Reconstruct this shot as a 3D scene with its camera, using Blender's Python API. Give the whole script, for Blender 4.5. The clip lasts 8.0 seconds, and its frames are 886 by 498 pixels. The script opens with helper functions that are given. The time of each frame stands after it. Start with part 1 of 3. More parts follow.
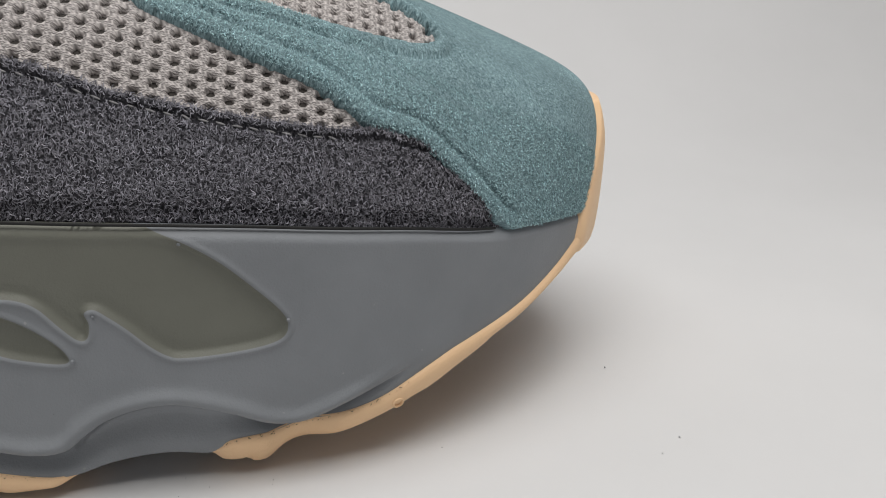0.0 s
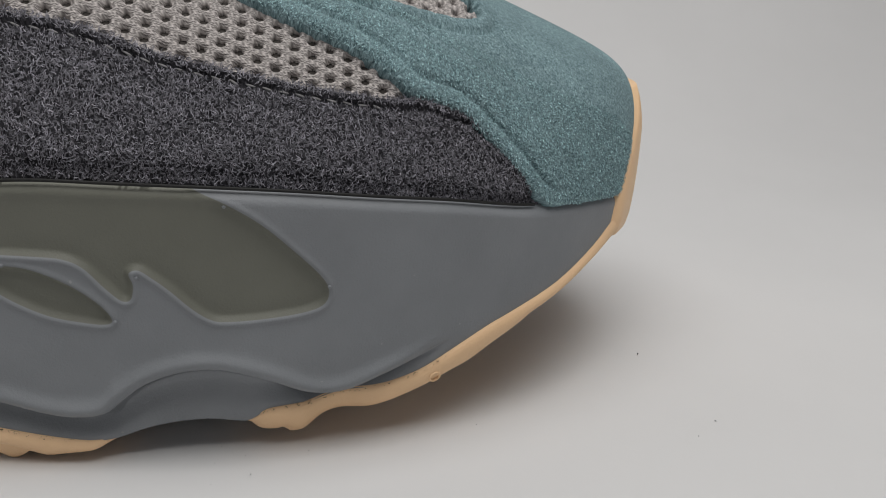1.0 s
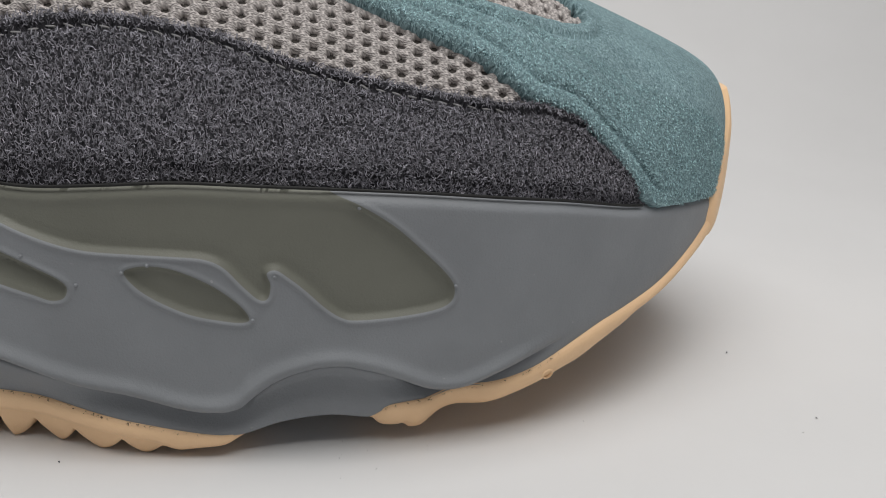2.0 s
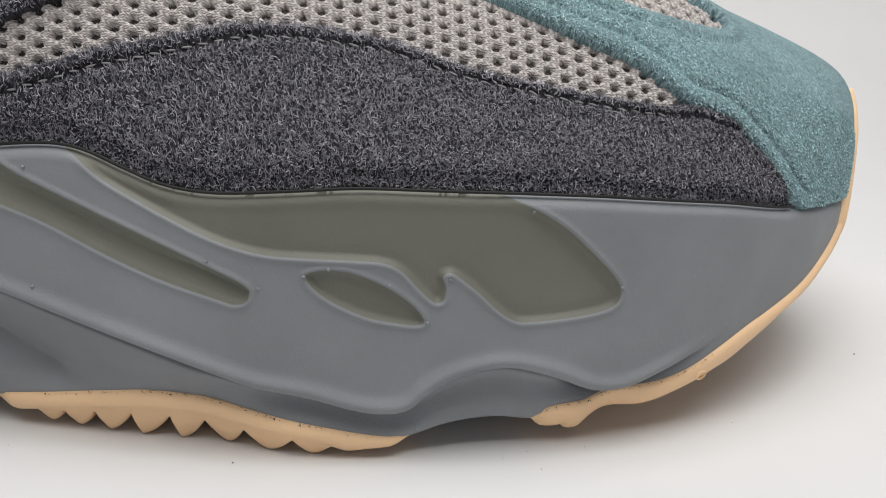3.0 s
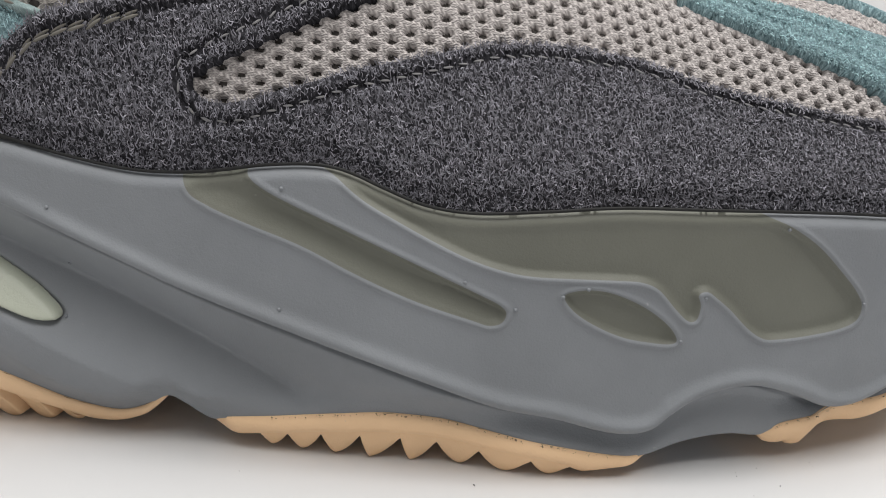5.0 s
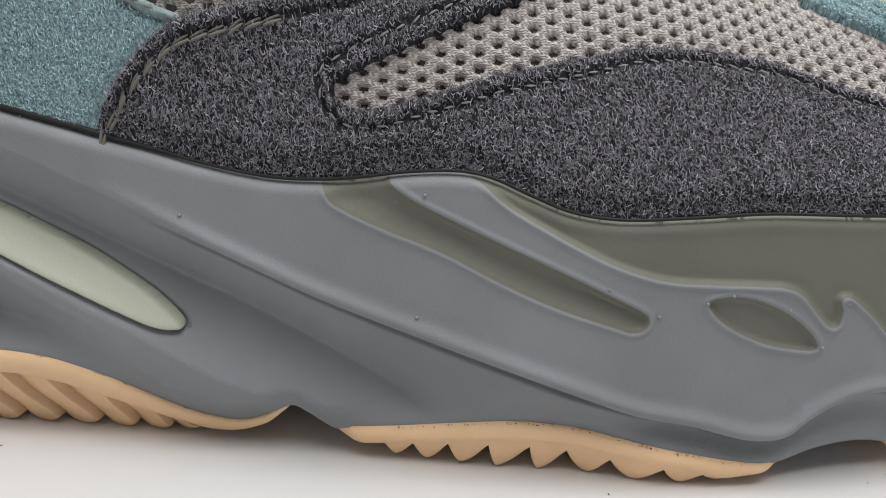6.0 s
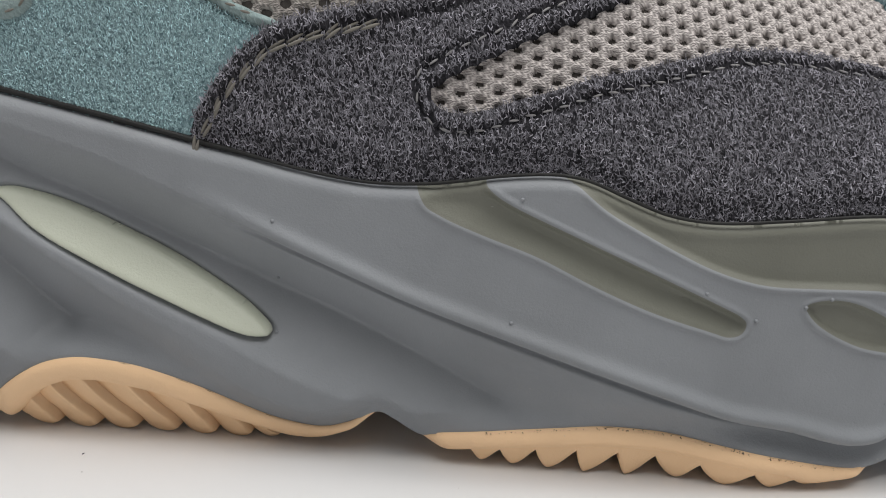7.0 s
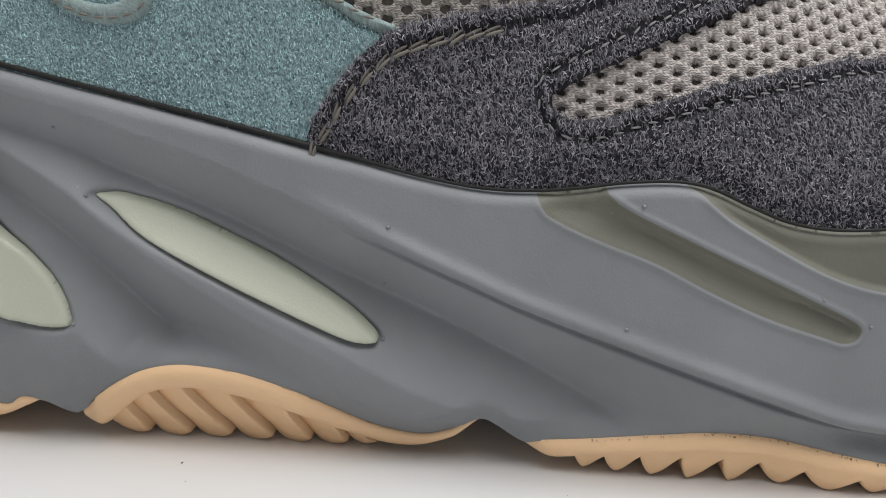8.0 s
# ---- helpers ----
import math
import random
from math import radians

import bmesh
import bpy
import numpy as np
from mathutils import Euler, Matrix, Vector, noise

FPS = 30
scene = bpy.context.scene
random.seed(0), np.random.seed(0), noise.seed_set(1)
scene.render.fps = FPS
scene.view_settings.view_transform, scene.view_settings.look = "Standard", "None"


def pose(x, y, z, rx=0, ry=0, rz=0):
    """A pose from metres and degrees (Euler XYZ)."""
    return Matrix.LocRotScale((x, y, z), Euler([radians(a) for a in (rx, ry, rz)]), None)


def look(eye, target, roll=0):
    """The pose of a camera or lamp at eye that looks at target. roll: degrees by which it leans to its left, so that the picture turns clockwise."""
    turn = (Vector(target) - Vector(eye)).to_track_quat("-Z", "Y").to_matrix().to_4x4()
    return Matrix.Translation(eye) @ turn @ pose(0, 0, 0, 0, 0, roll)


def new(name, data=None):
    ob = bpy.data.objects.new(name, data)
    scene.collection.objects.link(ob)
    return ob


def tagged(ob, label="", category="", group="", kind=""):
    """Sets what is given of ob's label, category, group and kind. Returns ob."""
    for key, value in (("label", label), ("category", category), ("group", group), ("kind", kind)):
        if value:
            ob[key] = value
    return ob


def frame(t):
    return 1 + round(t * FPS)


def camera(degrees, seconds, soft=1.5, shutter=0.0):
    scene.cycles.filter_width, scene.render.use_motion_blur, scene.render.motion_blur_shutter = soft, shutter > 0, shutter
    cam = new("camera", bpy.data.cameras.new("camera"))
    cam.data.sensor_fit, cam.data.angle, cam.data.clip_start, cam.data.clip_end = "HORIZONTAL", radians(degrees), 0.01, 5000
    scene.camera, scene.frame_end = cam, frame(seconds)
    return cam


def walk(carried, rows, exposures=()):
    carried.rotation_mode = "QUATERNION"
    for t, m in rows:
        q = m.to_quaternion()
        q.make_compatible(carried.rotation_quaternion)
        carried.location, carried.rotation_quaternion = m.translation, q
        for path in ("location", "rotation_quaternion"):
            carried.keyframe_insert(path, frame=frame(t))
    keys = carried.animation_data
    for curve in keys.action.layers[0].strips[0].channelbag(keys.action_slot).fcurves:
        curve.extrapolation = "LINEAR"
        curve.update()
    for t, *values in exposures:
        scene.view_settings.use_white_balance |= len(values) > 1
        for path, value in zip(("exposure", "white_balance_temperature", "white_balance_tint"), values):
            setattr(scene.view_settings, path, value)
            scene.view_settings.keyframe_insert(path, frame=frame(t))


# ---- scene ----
cam = camera(56.0, 8.0, 1.0)
PATH = [
    (0, (-0.0469, -0.1132, 0.0786), (0.2731, 1.7511, -0.5711), 2.29),
    (0.5, (-0.0465, -0.1163, 0.0722), (0.2669, 1.7576, -0.5523), 2.62),
    (1, (-0.0510, -0.1144, 0.0726), (0.2362, 1.7636, -0.5526), 3.10),
    (2.5, (-0.0779, -0.1157, 0.0723), (0.1547, 1.7731, -0.5429), 2.13),
    (3, (-0.0900, -0.1151, 0.0715), (0.1166, 1.7804, -0.5321), 1.71),
    (3.5, (-0.1041, -0.1167, 0.0721), (0.1203, 1.7814, -0.5171), 1.91),
    (4, (-0.1070, -0.1132, 0.0726), (0.1296, 1.7873, -0.5038), 1.77),
    (4.5, (-0.1154, -0.1122, 0.0721), (0.1289, 1.7861, -0.5084), 1.79),
    (5, (-0.1306, -0.1096, 0.0715), (0.1376, 1.7863, -0.5062), 1.74),
    (6.5, (-0.1584, -0.1034, 0.0712), (0.1326, 1.7905, -0.5021), 1.61),
    (7, (-0.1651, -0.1024, 0.0706), (0.1256, 1.7952, -0.4903), 1.38),
    (7.5, (-0.1740, -0.1015, 0.0710), (0.1378, 1.7920, -0.4925), 1.57),
    (8, (-0.1842, -0.0992, 0.0699), (0.1507, 1.7965, -0.4726), 1.77),
]
EXPOSURE = [(0, -.34), (.5, -.52), (1, -.62), (1.3, -.55), (2.2, -.32), (2.5, -.20), (3, -.03), (4, .03), (8, .05)]
walk(cam, [(t, look(eye, target, roll)) for t, eye, target, roll in PATH], EXPOSURE)
LIGHT = 5.5

# ---- light ----
world = bpy.data.worlds.new("world")
scene.world = world
world.use_nodes = True
world.node_tree.nodes["Background"].inputs[0].default_value = (0.90, 0.94, 1.0, 1)
world.node_tree.nodes["Background"].inputs[1].default_value = 0.06


def area(name, m, sx, sy, watts, colour):
    lamp = bpy.data.lights.new(name, "AREA")
    lamp.shape, lamp.size, lamp.size_y, lamp.energy, lamp.color = "RECTANGLE", sx, sy, watts, colour
    ob = new(name, lamp)
    ob.matrix_world = m
    return ob


tagged(area("light_panel", look((-.06, -.08, .62), (-.10, .09, .02)), .66, .46, LIGHT, (1.0, .985, .96)), "white light panel overhead, under the added tent top", "lamp")


# ---- materials ----
class Nodes:
    """A small builder of node materials."""

    def __init__(self, name, rough=.6, spec=.5, metal=0.0):
        self.mat = bpy.data.materials.new(name)
        self.mat.use_nodes = True
        self.tree = self.mat.node_tree
        self.bsdf = self.tree.nodes["Principled BSDF"]
        self.bsdf.inputs["Roughness"].default_value = rough
        self.bsdf.inputs["Specular IOR Level"].default_value = spec
        self.bsdf.inputs["Metallic"].default_value = metal

    def add(self, kind, **inputs):
        n = self.tree.nodes.new(kind)
        for key, value in inputs.items():
            slot = n.inputs[key.replace("_", " ")]
            if isinstance(value, bpy.types.NodeSocket):
                self.tree.links.new(value, slot)
            else:
                slot.default_value = value
        return n

    def join(self, a, b):
        self.tree.links.new(a, b)

    def coords(self, kind="Object", scale=(1, 1, 1), turn=0.0):
        tc = self.tree.nodes.new("ShaderNodeTexCoord")
        m = self.add("ShaderNodeMapping", Vector=tc.outputs[kind], Scale=scale, Rotation=(0, 0, turn))
        return m.outputs[0]

    def noise(self, vec, scale, detail=3.0, rough=.55, distort=0.0):
        return self.add("ShaderNodeTexNoise", Vector=vec, Scale=scale, Detail=detail, Roughness=rough, Distortion=distort).outputs[0]

    def ramp(self, fac, *stops):
        r = self.add("ShaderNodeValToRGB", Fac=fac)
        while len(r.color_ramp.elements) < len(stops):
            r.color_ramp.elements.new(0.5)
        for e, (at, c) in zip(r.color_ramp.elements, stops):
            e.position = at
            e.color = (c, c, c, 1) if isinstance(c, (int, float)) else (*c, 1)
        return r.outputs[0]

    def mix(self, fac, a, b, how="MIX"):
        n = self.tree.nodes.new("ShaderNodeMix")
        n.data_type, n.blend_type = "RGBA", how
        for slot, value in ((n.inputs[0], fac), (n.inputs[6], a), (n.inputs[7], b)):
            if isinstance(value, bpy.types.NodeSocket):
                self.join(value, slot)
            else:
                slot.default_value = value if isinstance(value, (int, float)) else (*value, 1)
        return n.outputs[2]

    def math(self, how, a, b=0.0):
        n = self.tree.nodes.new("ShaderNodeMath")
        n.operation = how
        for slot, value in zip(n.inputs, (a, b)):
            if isinstance(value, bpy.types.NodeSocket):
                self.join(value, slot)
            else:
                slot.default_value = value
        return n.outputs[0]

    def bump(self, height, strength, distance, normal=None):
        b = self.add("ShaderNodeBump", Height=height, Strength=strength, Distance=distance)
        if normal:
            self.join(normal, b.inputs["Normal"])
        return b.outputs[0]

    def done(self, colour, normal=None, rough=None):
        slot = self.bsdf.inputs["Base Color"]
        self.join(colour, slot) if isinstance(colour, bpy.types.NodeSocket) else setattr(slot, "default_value", (*colour, 1))
        if normal:
            self.join(normal, self.bsdf.inputs["Normal"])
        if rough:
            self.join(rough, self.bsdf.inputs["Roughness"])
        return self.mat


def rubber(name, colour, rough=.5, spec=.4, speck=.10, grain=.00017, paint=None):
    """Moulded rubber or foam: faint clouds, fine pores, a few specks of dust."""
    n = Nodes(name, rough, spec)
    v = n.coords()
    cloud = n.ramp(n.noise(v, 45, 4), (.3, 1 - speck), (.7, 1 + speck * .6))
    fine = n.noise(v, 2600, 3, .7)
    if paint:
        mask = n.tree.nodes.new("ShaderNodeAttribute")
        mask.attribute_name = "paint"
        colour = n.mix(n.ramp(mask.outputs["Fac"], (.49, 0), (.51, 1)), colour, paint)
    c = n.mix(1.0, colour, cloud, "MULTIPLY")
    dust = n.ramp(n.noise(v, 900, 1), (.80, 0), (.83, 1))
    c = n.mix(n.math("MULTIPLY", dust, .30), c, (.45, .45, .44))
    h = n.math("ADD", n.math("MULTIPLY", n.noise(v, 260, 3), 1.2), fine)
    r = n.ramp(n.noise(v, 70, 4), (.3, rough - .07), (.7, rough + .09))
    return n.done(c, n.bump(h, .5, grain), r)


def suede(name, dark, light, fibre=1500):
    """Napped leather: short tangled fibres, lighter where the nap stands up."""
    n = Nodes(name, .95, .12)
    v = n.coords("UV")
    warp = n.add("ShaderNodeTexNoise", Vector=v, Scale=420.0, Detail=2.0)
    bent = n.add("ShaderNodeVectorMath", Vector=v)
    n.join(n.mix(.0016, (0, 0, 0), warp.outputs[1]), bent.inputs[1])
    f = n.noise(bent.outputs[0], fibre, 3, .62, .9)
    nap = n.noise(v, 60, 3, .6)
    body = n.ramp(f, (.36, dark), (.56, tuple(.6 * a + .4 * b for a, b in zip(dark, light))), (.72, light))
    shade = n.ramp(nap, (.3, .78), (.7, 1.18))
    n.bsdf.inputs["Sheen Weight"].default_value = .25
    n.bsdf.inputs["Sheen Roughness"].default_value = .5
    n.bsdf.inputs["Sheen Tint"].default_value = (*light, 1)
    return n.done(n.mix(1.0, body, shade, "MULTIPLY"), n.bump(f, .9, .0003))


def cloth(name, colour, spread=.25, scale=1800):
    n = Nodes(name, .9, .2)
    v = n.coords("UV")
    f = n.noise(v, scale, 3, .6)
    c = n.mix(1.0, colour, n.ramp(f, (.3, 1 - spread), (.7, 1 + spread)), "MULTIPLY")
    return n.done(c, n.bump(f, .6, .0002))


def paper(name, colour):
    n = Nodes(name, .85, .25)
    v = n.coords()
    c = n.mix(1.0, colour, n.ramp(n.noise(v, 14, 4), (.3, .965), (.7, 1.0)), "MULTIPLY")
    return n.done(c, n.bump(n.noise(v, 900, 3), .15, .0001))


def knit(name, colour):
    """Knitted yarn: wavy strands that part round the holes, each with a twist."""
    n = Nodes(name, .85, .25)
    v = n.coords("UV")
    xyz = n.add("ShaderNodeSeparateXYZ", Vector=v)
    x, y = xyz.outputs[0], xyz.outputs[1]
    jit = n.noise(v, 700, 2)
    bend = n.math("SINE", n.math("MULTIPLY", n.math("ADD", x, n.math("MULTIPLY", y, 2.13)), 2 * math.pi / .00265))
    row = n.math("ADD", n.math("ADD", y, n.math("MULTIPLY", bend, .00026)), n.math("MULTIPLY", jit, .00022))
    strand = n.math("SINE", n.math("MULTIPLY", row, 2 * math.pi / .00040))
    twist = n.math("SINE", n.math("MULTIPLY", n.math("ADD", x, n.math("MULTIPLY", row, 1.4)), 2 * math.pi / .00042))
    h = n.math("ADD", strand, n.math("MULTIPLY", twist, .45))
    # shade between the strands is mixed into the yarn's colour, crests lightened
    shaded_tone = n.mix(1.0, colour, n.ramp(n.math("ADD", n.math("MULTIPLY", h, .3), .5), (.10, .50), (.55, 1.0), (.9, 1.15)), "MULTIPLY")
    shaded_tone = n.mix(1.0, shaded_tone, n.ramp(n.noise(v, 1500, 2), (.3, .88), (.7, 1.1)), "MULTIPLY")
    return n.done(shaded_tone, n.bump(h, .8, .00013))


def fibre(name, colour, spread):
    """Loose fibres, each of its own shade."""
    n = Nodes(name, .8, .25)
    g = n.tree.nodes.new("ShaderNodeNewGeometry")
    return n.done(n.mix(1.0, colour, n.ramp(g.outputs["Random Per Island"], (0, 1 - spread), (.8, 1.0), (1, 1 + spread)), "MULTIPLY"))


WHITE = paper("white_paper", (.632, .630, .633))
FABRIC = paper("grey_fabric", (.50, .50, .51))
GREY = rubber("grey_foam", (.226, .239, .255), .50, .35)
MIDSOLE = rubber("grey_foam_with_olive_paint", (.226, .239, .255), .50, .35, paint=(.160, .163, .136))
OLIVE = rubber("olive_foam", (.160, .163, .136), .48, .35)
PALE = rubber("pale_green_rubber", (.46, .485, .40), .35, .45, .04)
GUM = rubber("gum_rubber", (.87, .59, .35), .50, .40, .06)
DARK = suede("charcoal_suede", (.011, .0108, .0131), (.078, .076, .087))
TEAL = suede("teal_suede", (.080, .140, .156), (.46, .63, .67), 2600)
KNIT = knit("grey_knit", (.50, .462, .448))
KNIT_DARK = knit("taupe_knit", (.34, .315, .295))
LINING = cloth("dark_lining", (.060, .054, .050))
PIPE = suede("pale_teal_trim", (.20, .265, .265), (.34, .42, .42), 2600)
THREAD = cloth("charcoal_thread", (.29, .285, .29), .4, 4000)
THREAD_PALE = cloth("taupe_thread", (.165, .155, .138), .4, 4000)
NAP = fibre("charcoal_fibres", (.245, .240, .272), .7)
NAP_TEAL = fibre("teal_fibres", (.410, .590, .622), .5)
BLACK = rubber("black_edging_and_shadow", (.012, .012, .012), .6, .3)
DUST = rubber("dust", (.06, .06, .075), .9, .2)
GLUE_AND_GAP = rubber("dried_glue_and_gap", (.16, .115, .08), .7, .3, .5)
INSIDE = cloth("charcoal_lining", (.05, .05, .055))


# ---- the shoe's form ----
def curve(pts, n=12, closed=False):
    """A smooth line through points of any dimension (Catmull-Rom)."""
    p = np.array(pts, float)
    if closed:
        p = np.vstack([p[-1], p, p[0], p[1]])
    else:
        p = np.vstack([2 * p[0] - p[1], p, 2 * p[-1] - p[-2]])
    t = np.linspace(0, 1, n, endpoint=False)[:, None]
    out = []
    for a, b, c, d in zip(p[:-3], p[1:-2], p[2:-1], p[3:]):
        out.append(0.5 * (2 * b + (c - a) * t + (2 * a - 5 * b + 4 * c - d) * t**2 + (3 * b - a - 3 * c + d) * t**3))
    out = np.vstack(out)
    return out if closed else np.vstack([out, p[-2]])


def smooth(a, b, x):
    t = np.clip((np.asarray(x, float) - a) / (b - a), 0, 1)
    return t * t * (3 - 2 * t)


# the plan of the shoe: lateral side from the heel to the toe, then the medial side back
PLAN = [(-.292, .080), (-.287, .058), (-.270, .042), (-.245, .034), (-.219, .0275), (-.173, .0165), (-.139, .0075), (-.105, .0005), (-.077, -.0015),
        (-.050, .0005), (-.033, .0055), (-.015, .0160), (-.003, .0260), (.0064, .0370), (.0131, .0500), (.0147, .0640), (.0097, .080), (-.006, .093), (-.040, .1015), (-.080, .103), (-.130, .097),
        (-.180, .098), (-.230, .105), (-.268, .106), (-.286, .096)]
_c = curve(PLAN, 40, closed=True)
_c = np.vstack([_c, _c[0]])
_l = np.r_[0, np.cumsum(np.hypot(*np.diff(_c, axis=0).T))]
LOOP = _l[-1]
_l0 = _l[np.argmin(np.hypot(_c[:, 0] + .077, _c[:, 1] + .0015))] + .077
S_TIP = _l[np.argmax(_c[:, 0])] - _l0
S_HEEL = -_l0


def plan(s):
    """The place on the plan's line at the length s (near x on the lateral side) and its outward normal."""
    a = (np.asarray(s, float) + _l0) % LOOP
    e = 0.0015
    at = lambda q: np.stack([np.interp(q % LOOP, _l, _c[:, 0]), np.interp(q % LOOP, _l, _c[:, 1])], -1)
    d = at(a + e) - at(a - e)
    d /= np.linalg.norm(d, axis=-1, keepdims=True)
    return at(a), np.stack([d[..., 1], -d[..., 0]], -1)


def inset(s, z):
    """How far the sidewall draws in towards its foot and rounds off at its lip."""
    amp = np.interp(s, [-.165, -.15, -.130, -.110, -.085, -.072, -.03], [.0045, .0022, .0002, .0002, .0010, .0034, .0040])
    return amp * np.clip((.020 - z) / .017, 0, 1) ** 2


def side(s, z, d=0.0):
    """A point of the midsole's sidewall at height z, d proud of it."""
    p, n = plan(s)
    q = p + n * (np.asarray(d) - inset(s, z))[..., None]
    return np.concatenate([q, np.asarray(z, float)[..., None] + 0 * q[..., :1]], -1)


_lat = _c[: np.argmax(_c[:, 0])]
_med = _c[np.argmax(_c[:, 0]):][::-1]
SPINE_Z = [(-.292, .104), (-.24, .106), (-.20, .116), (-.17, .112), (-.13, .098), (-.10, .0855), (-.075, .0775), (-.05, .0738), (-.03, .0711), (.02, .0675)]


def spine(x):
    xs = np.where(x > -.07, -.07 + .046 * (1 - np.exp(-(x + .07) / .046)), np.where(x < -.22, -.22 - .03 * (1 - np.exp((x + .22) / .03)), x))
    yc = 0.5 * (np.interp(xs, _lat[:, 0], _lat[:, 1]) + np.interp(xs, _med[:, 0], _med[:, 1]))
    return xs, yc, np.interp(xs, *np.array(SPINE_Z).T)


def foot(s):
    """The height at which the upper leaves the midsole."""
    return np.interp(s, [-.32, -.235, -.184, -.15, -.138, -.128, -.110, -.090, -.05, -.015, .03, .1], [.075, .063, .0505, .0435, .044, .043, .0375, .0375, .0365, .036, .034, .034])


def upper(s, v, d=0.0):
    """A point of the upper: v runs from 0 at the midsole to 1 on the ridge; d proud of it."""
    s, v, d = np.broadcast_arrays(*[np.asarray(q, float) for q in (s, v, d)])
    p, n = plan(s)
    xs, yc, zs = spine(p[..., 0])
    reach = .30 + .70 * smooth(-.20, -.12, p[..., 0])
    p0 = p - n * .0025
    a = v * np.pi / 2
    w = 1 - np.cos(a)
    h = np.sign(a) * np.abs(np.sin(a)) ** 1.1
    # round the front of the toe the wall stands upright, then slopes back
    k = smooth(-.016, .008, p[..., 0])
    w2 = .64 * np.log1p(np.exp((v - .36) / .07)) * .07 / .41
    up1, up2 = v / .36 * .60, .60 + .40 * (v - .36) / .64
    h2 = -.05 * np.log(np.exp(-up1 / .05) + np.exp(-up2 / .05))
    w = (w * (1 - k) + np.clip(w2, 0, 1) * k) * reach
    h = h * (1 - k) + h2 * k
    zf = foot(s) - .004
    out = np.stack([p0[..., 0] * (1 - w) + xs * w, p0[..., 1] * (1 - w) + yc * w, zf + (zs - zf) * h], -1)
    # the normal leans from outward to upward
    up = np.stack([n[..., 0] * np.cos(a), n[..., 1] * np.cos(a), np.sin(a)], -1)
    return out + up * d[..., None]

def fold(s):
    """The length on the lateral side across from a place on the medial side."""
    s = np.asarray(s, float)
    x = plan(s)[0][..., 0]
    a = (s + _l0) % LOOP - _l0
    return np.where(a > S_TIP, np.interp(x, _lat[:, 0], _l[: len(_lat)] - _l0), a)


TOP = curve([(-.330, .083), (-.2297, .0607), (-.2136, .0572), (-.1974, .0536), (-.1852, .0508), (-.1779, .0494), (-.1715, .0480), (-.1650, .0468), (-.1594, .0462), (-.1530, .0463), (-.1475, .0469), (-.1413, .0479),
             (-.1352, .0484), (-.1313, .0482), (-.1279, .0473), (-.1232, .0453), (-.1174, .0432), (-.1103, .0424), (-.100, .0430), (-.090, .0437), (-.0791, .0435), (-.0644, .0430), (-.0500, .0421),
             (-.0317, .0401), (-.0141, .0371), (.002, .0356), (.0158, .0343), (.030, .0338), (.060, .0336)], 6)
BOTTOM = curve([(-.330, .018), (-.252, .012), (-.2384, .0061), (-.2339, .0079), (-.2303, .0074), (-.2275, .0057), (-.2262, .0052), (-.2247, .0055), (-.2203, .0096), (-.2160, .0127), (-.2120, .0147),
                (-.2074, .0157), (-.2030, .0156), (-.1976, .0148), (-.1924, .0132), (-.1872, .0111), (-.1820, .0085), (-.1768, .0059), (-.1714, .0043), (-.1678, .0043), (-.1641, .0058), (-.1596, .0087),
                (-.1569, .0077), (-.1546, .0061), (-.1523, .0050), (-.1496, .0056), (-.1417, .0067), (-.1335, .0079), (-.1254, .0088), (-.1205, .0088), (-.1145, .0084), (-.1084, .0076), (-.1002, .0064),
                (-.0907, .0045), (-.0855, .0037), (-.0822, .0038), (-.0803, .0042), (-.0766, .0054), (-.0726, .0060), (-.0677, .0063), (-.0633, .0055), (-.0617, .0055), (-.0600, .0066), (-.0585, .0075),
                (-.0528, .0083), (-.0470, .0092), (-.0401, .0104), (-.0344, .0120), (-.0286, .0148), (-.0219, .0174), (-.0169, .0187), (-.0046, .0218), (.0063, .0255), (.0141, .0285), (.024, .0315), (.060, .0325)], 5)
top_z = lambda s: np.interp(fold(s), TOP[:, 0], TOP[:, 1])
bottom_z = lambda s: np.interp(fold(s), BOTTOM[:, 0], BOTTOM[:, 1])

# creases of the sidewall, from the heel forward
CREASE = curve([(-.245, .0600), (-.2215, .0552), (-.2094, .0514), (-.2029, .0495), (-.1957, .0468), (-.1876, .0433), (-.1794, .0397), (-.1711, .0360), (-.1628, .0325), (-.1550, .0293), (-.1465, .0263), (-.1385, .0236), (-.1318, .0213),
                (-.1237, .0186), (-.115, .0157), (-.106, .0128), (-.0975, .0113), (-.0903, .0092), (-.0857, .0086), (-.0821, .0092), (-.0796, .0114), (-.0763, .0139),
                (-.0719, .0156), (-.0674, .0161), (-.0635, .0154), (-.0583, .0135), (-.0527, .0110), (-.0473, .0107), (-.0412, .0128), (-.0343, .0154), (-.0291, .0174), (-.020, .0195)], 6)
CREST = curve([(-.245, .0570), (-.2234, .0499), (-.2154, .0463), (-.2072, .0428), (-.1989, .0392), (-.1904, .0351), (-.1819, .0313), (-.1750, .0281), (-.1681, .0251), (-.1602, .0216), (-.1512, .0174), (-.1420, .0125),
               (-.1375, .0094), (-.130, .002)], 6)
UNDER = curve([(-.262, .067), (-.245, .0580), (-.2310, .0490), (-.2261, .0460), (-.2212, .0428), (-.2165, .0388), (-.2116, .0351), (-.2042, .0302), (-.1983, .0265), (-.1915, .0228), (-.182, .0180), (-.165, .010)], 5)
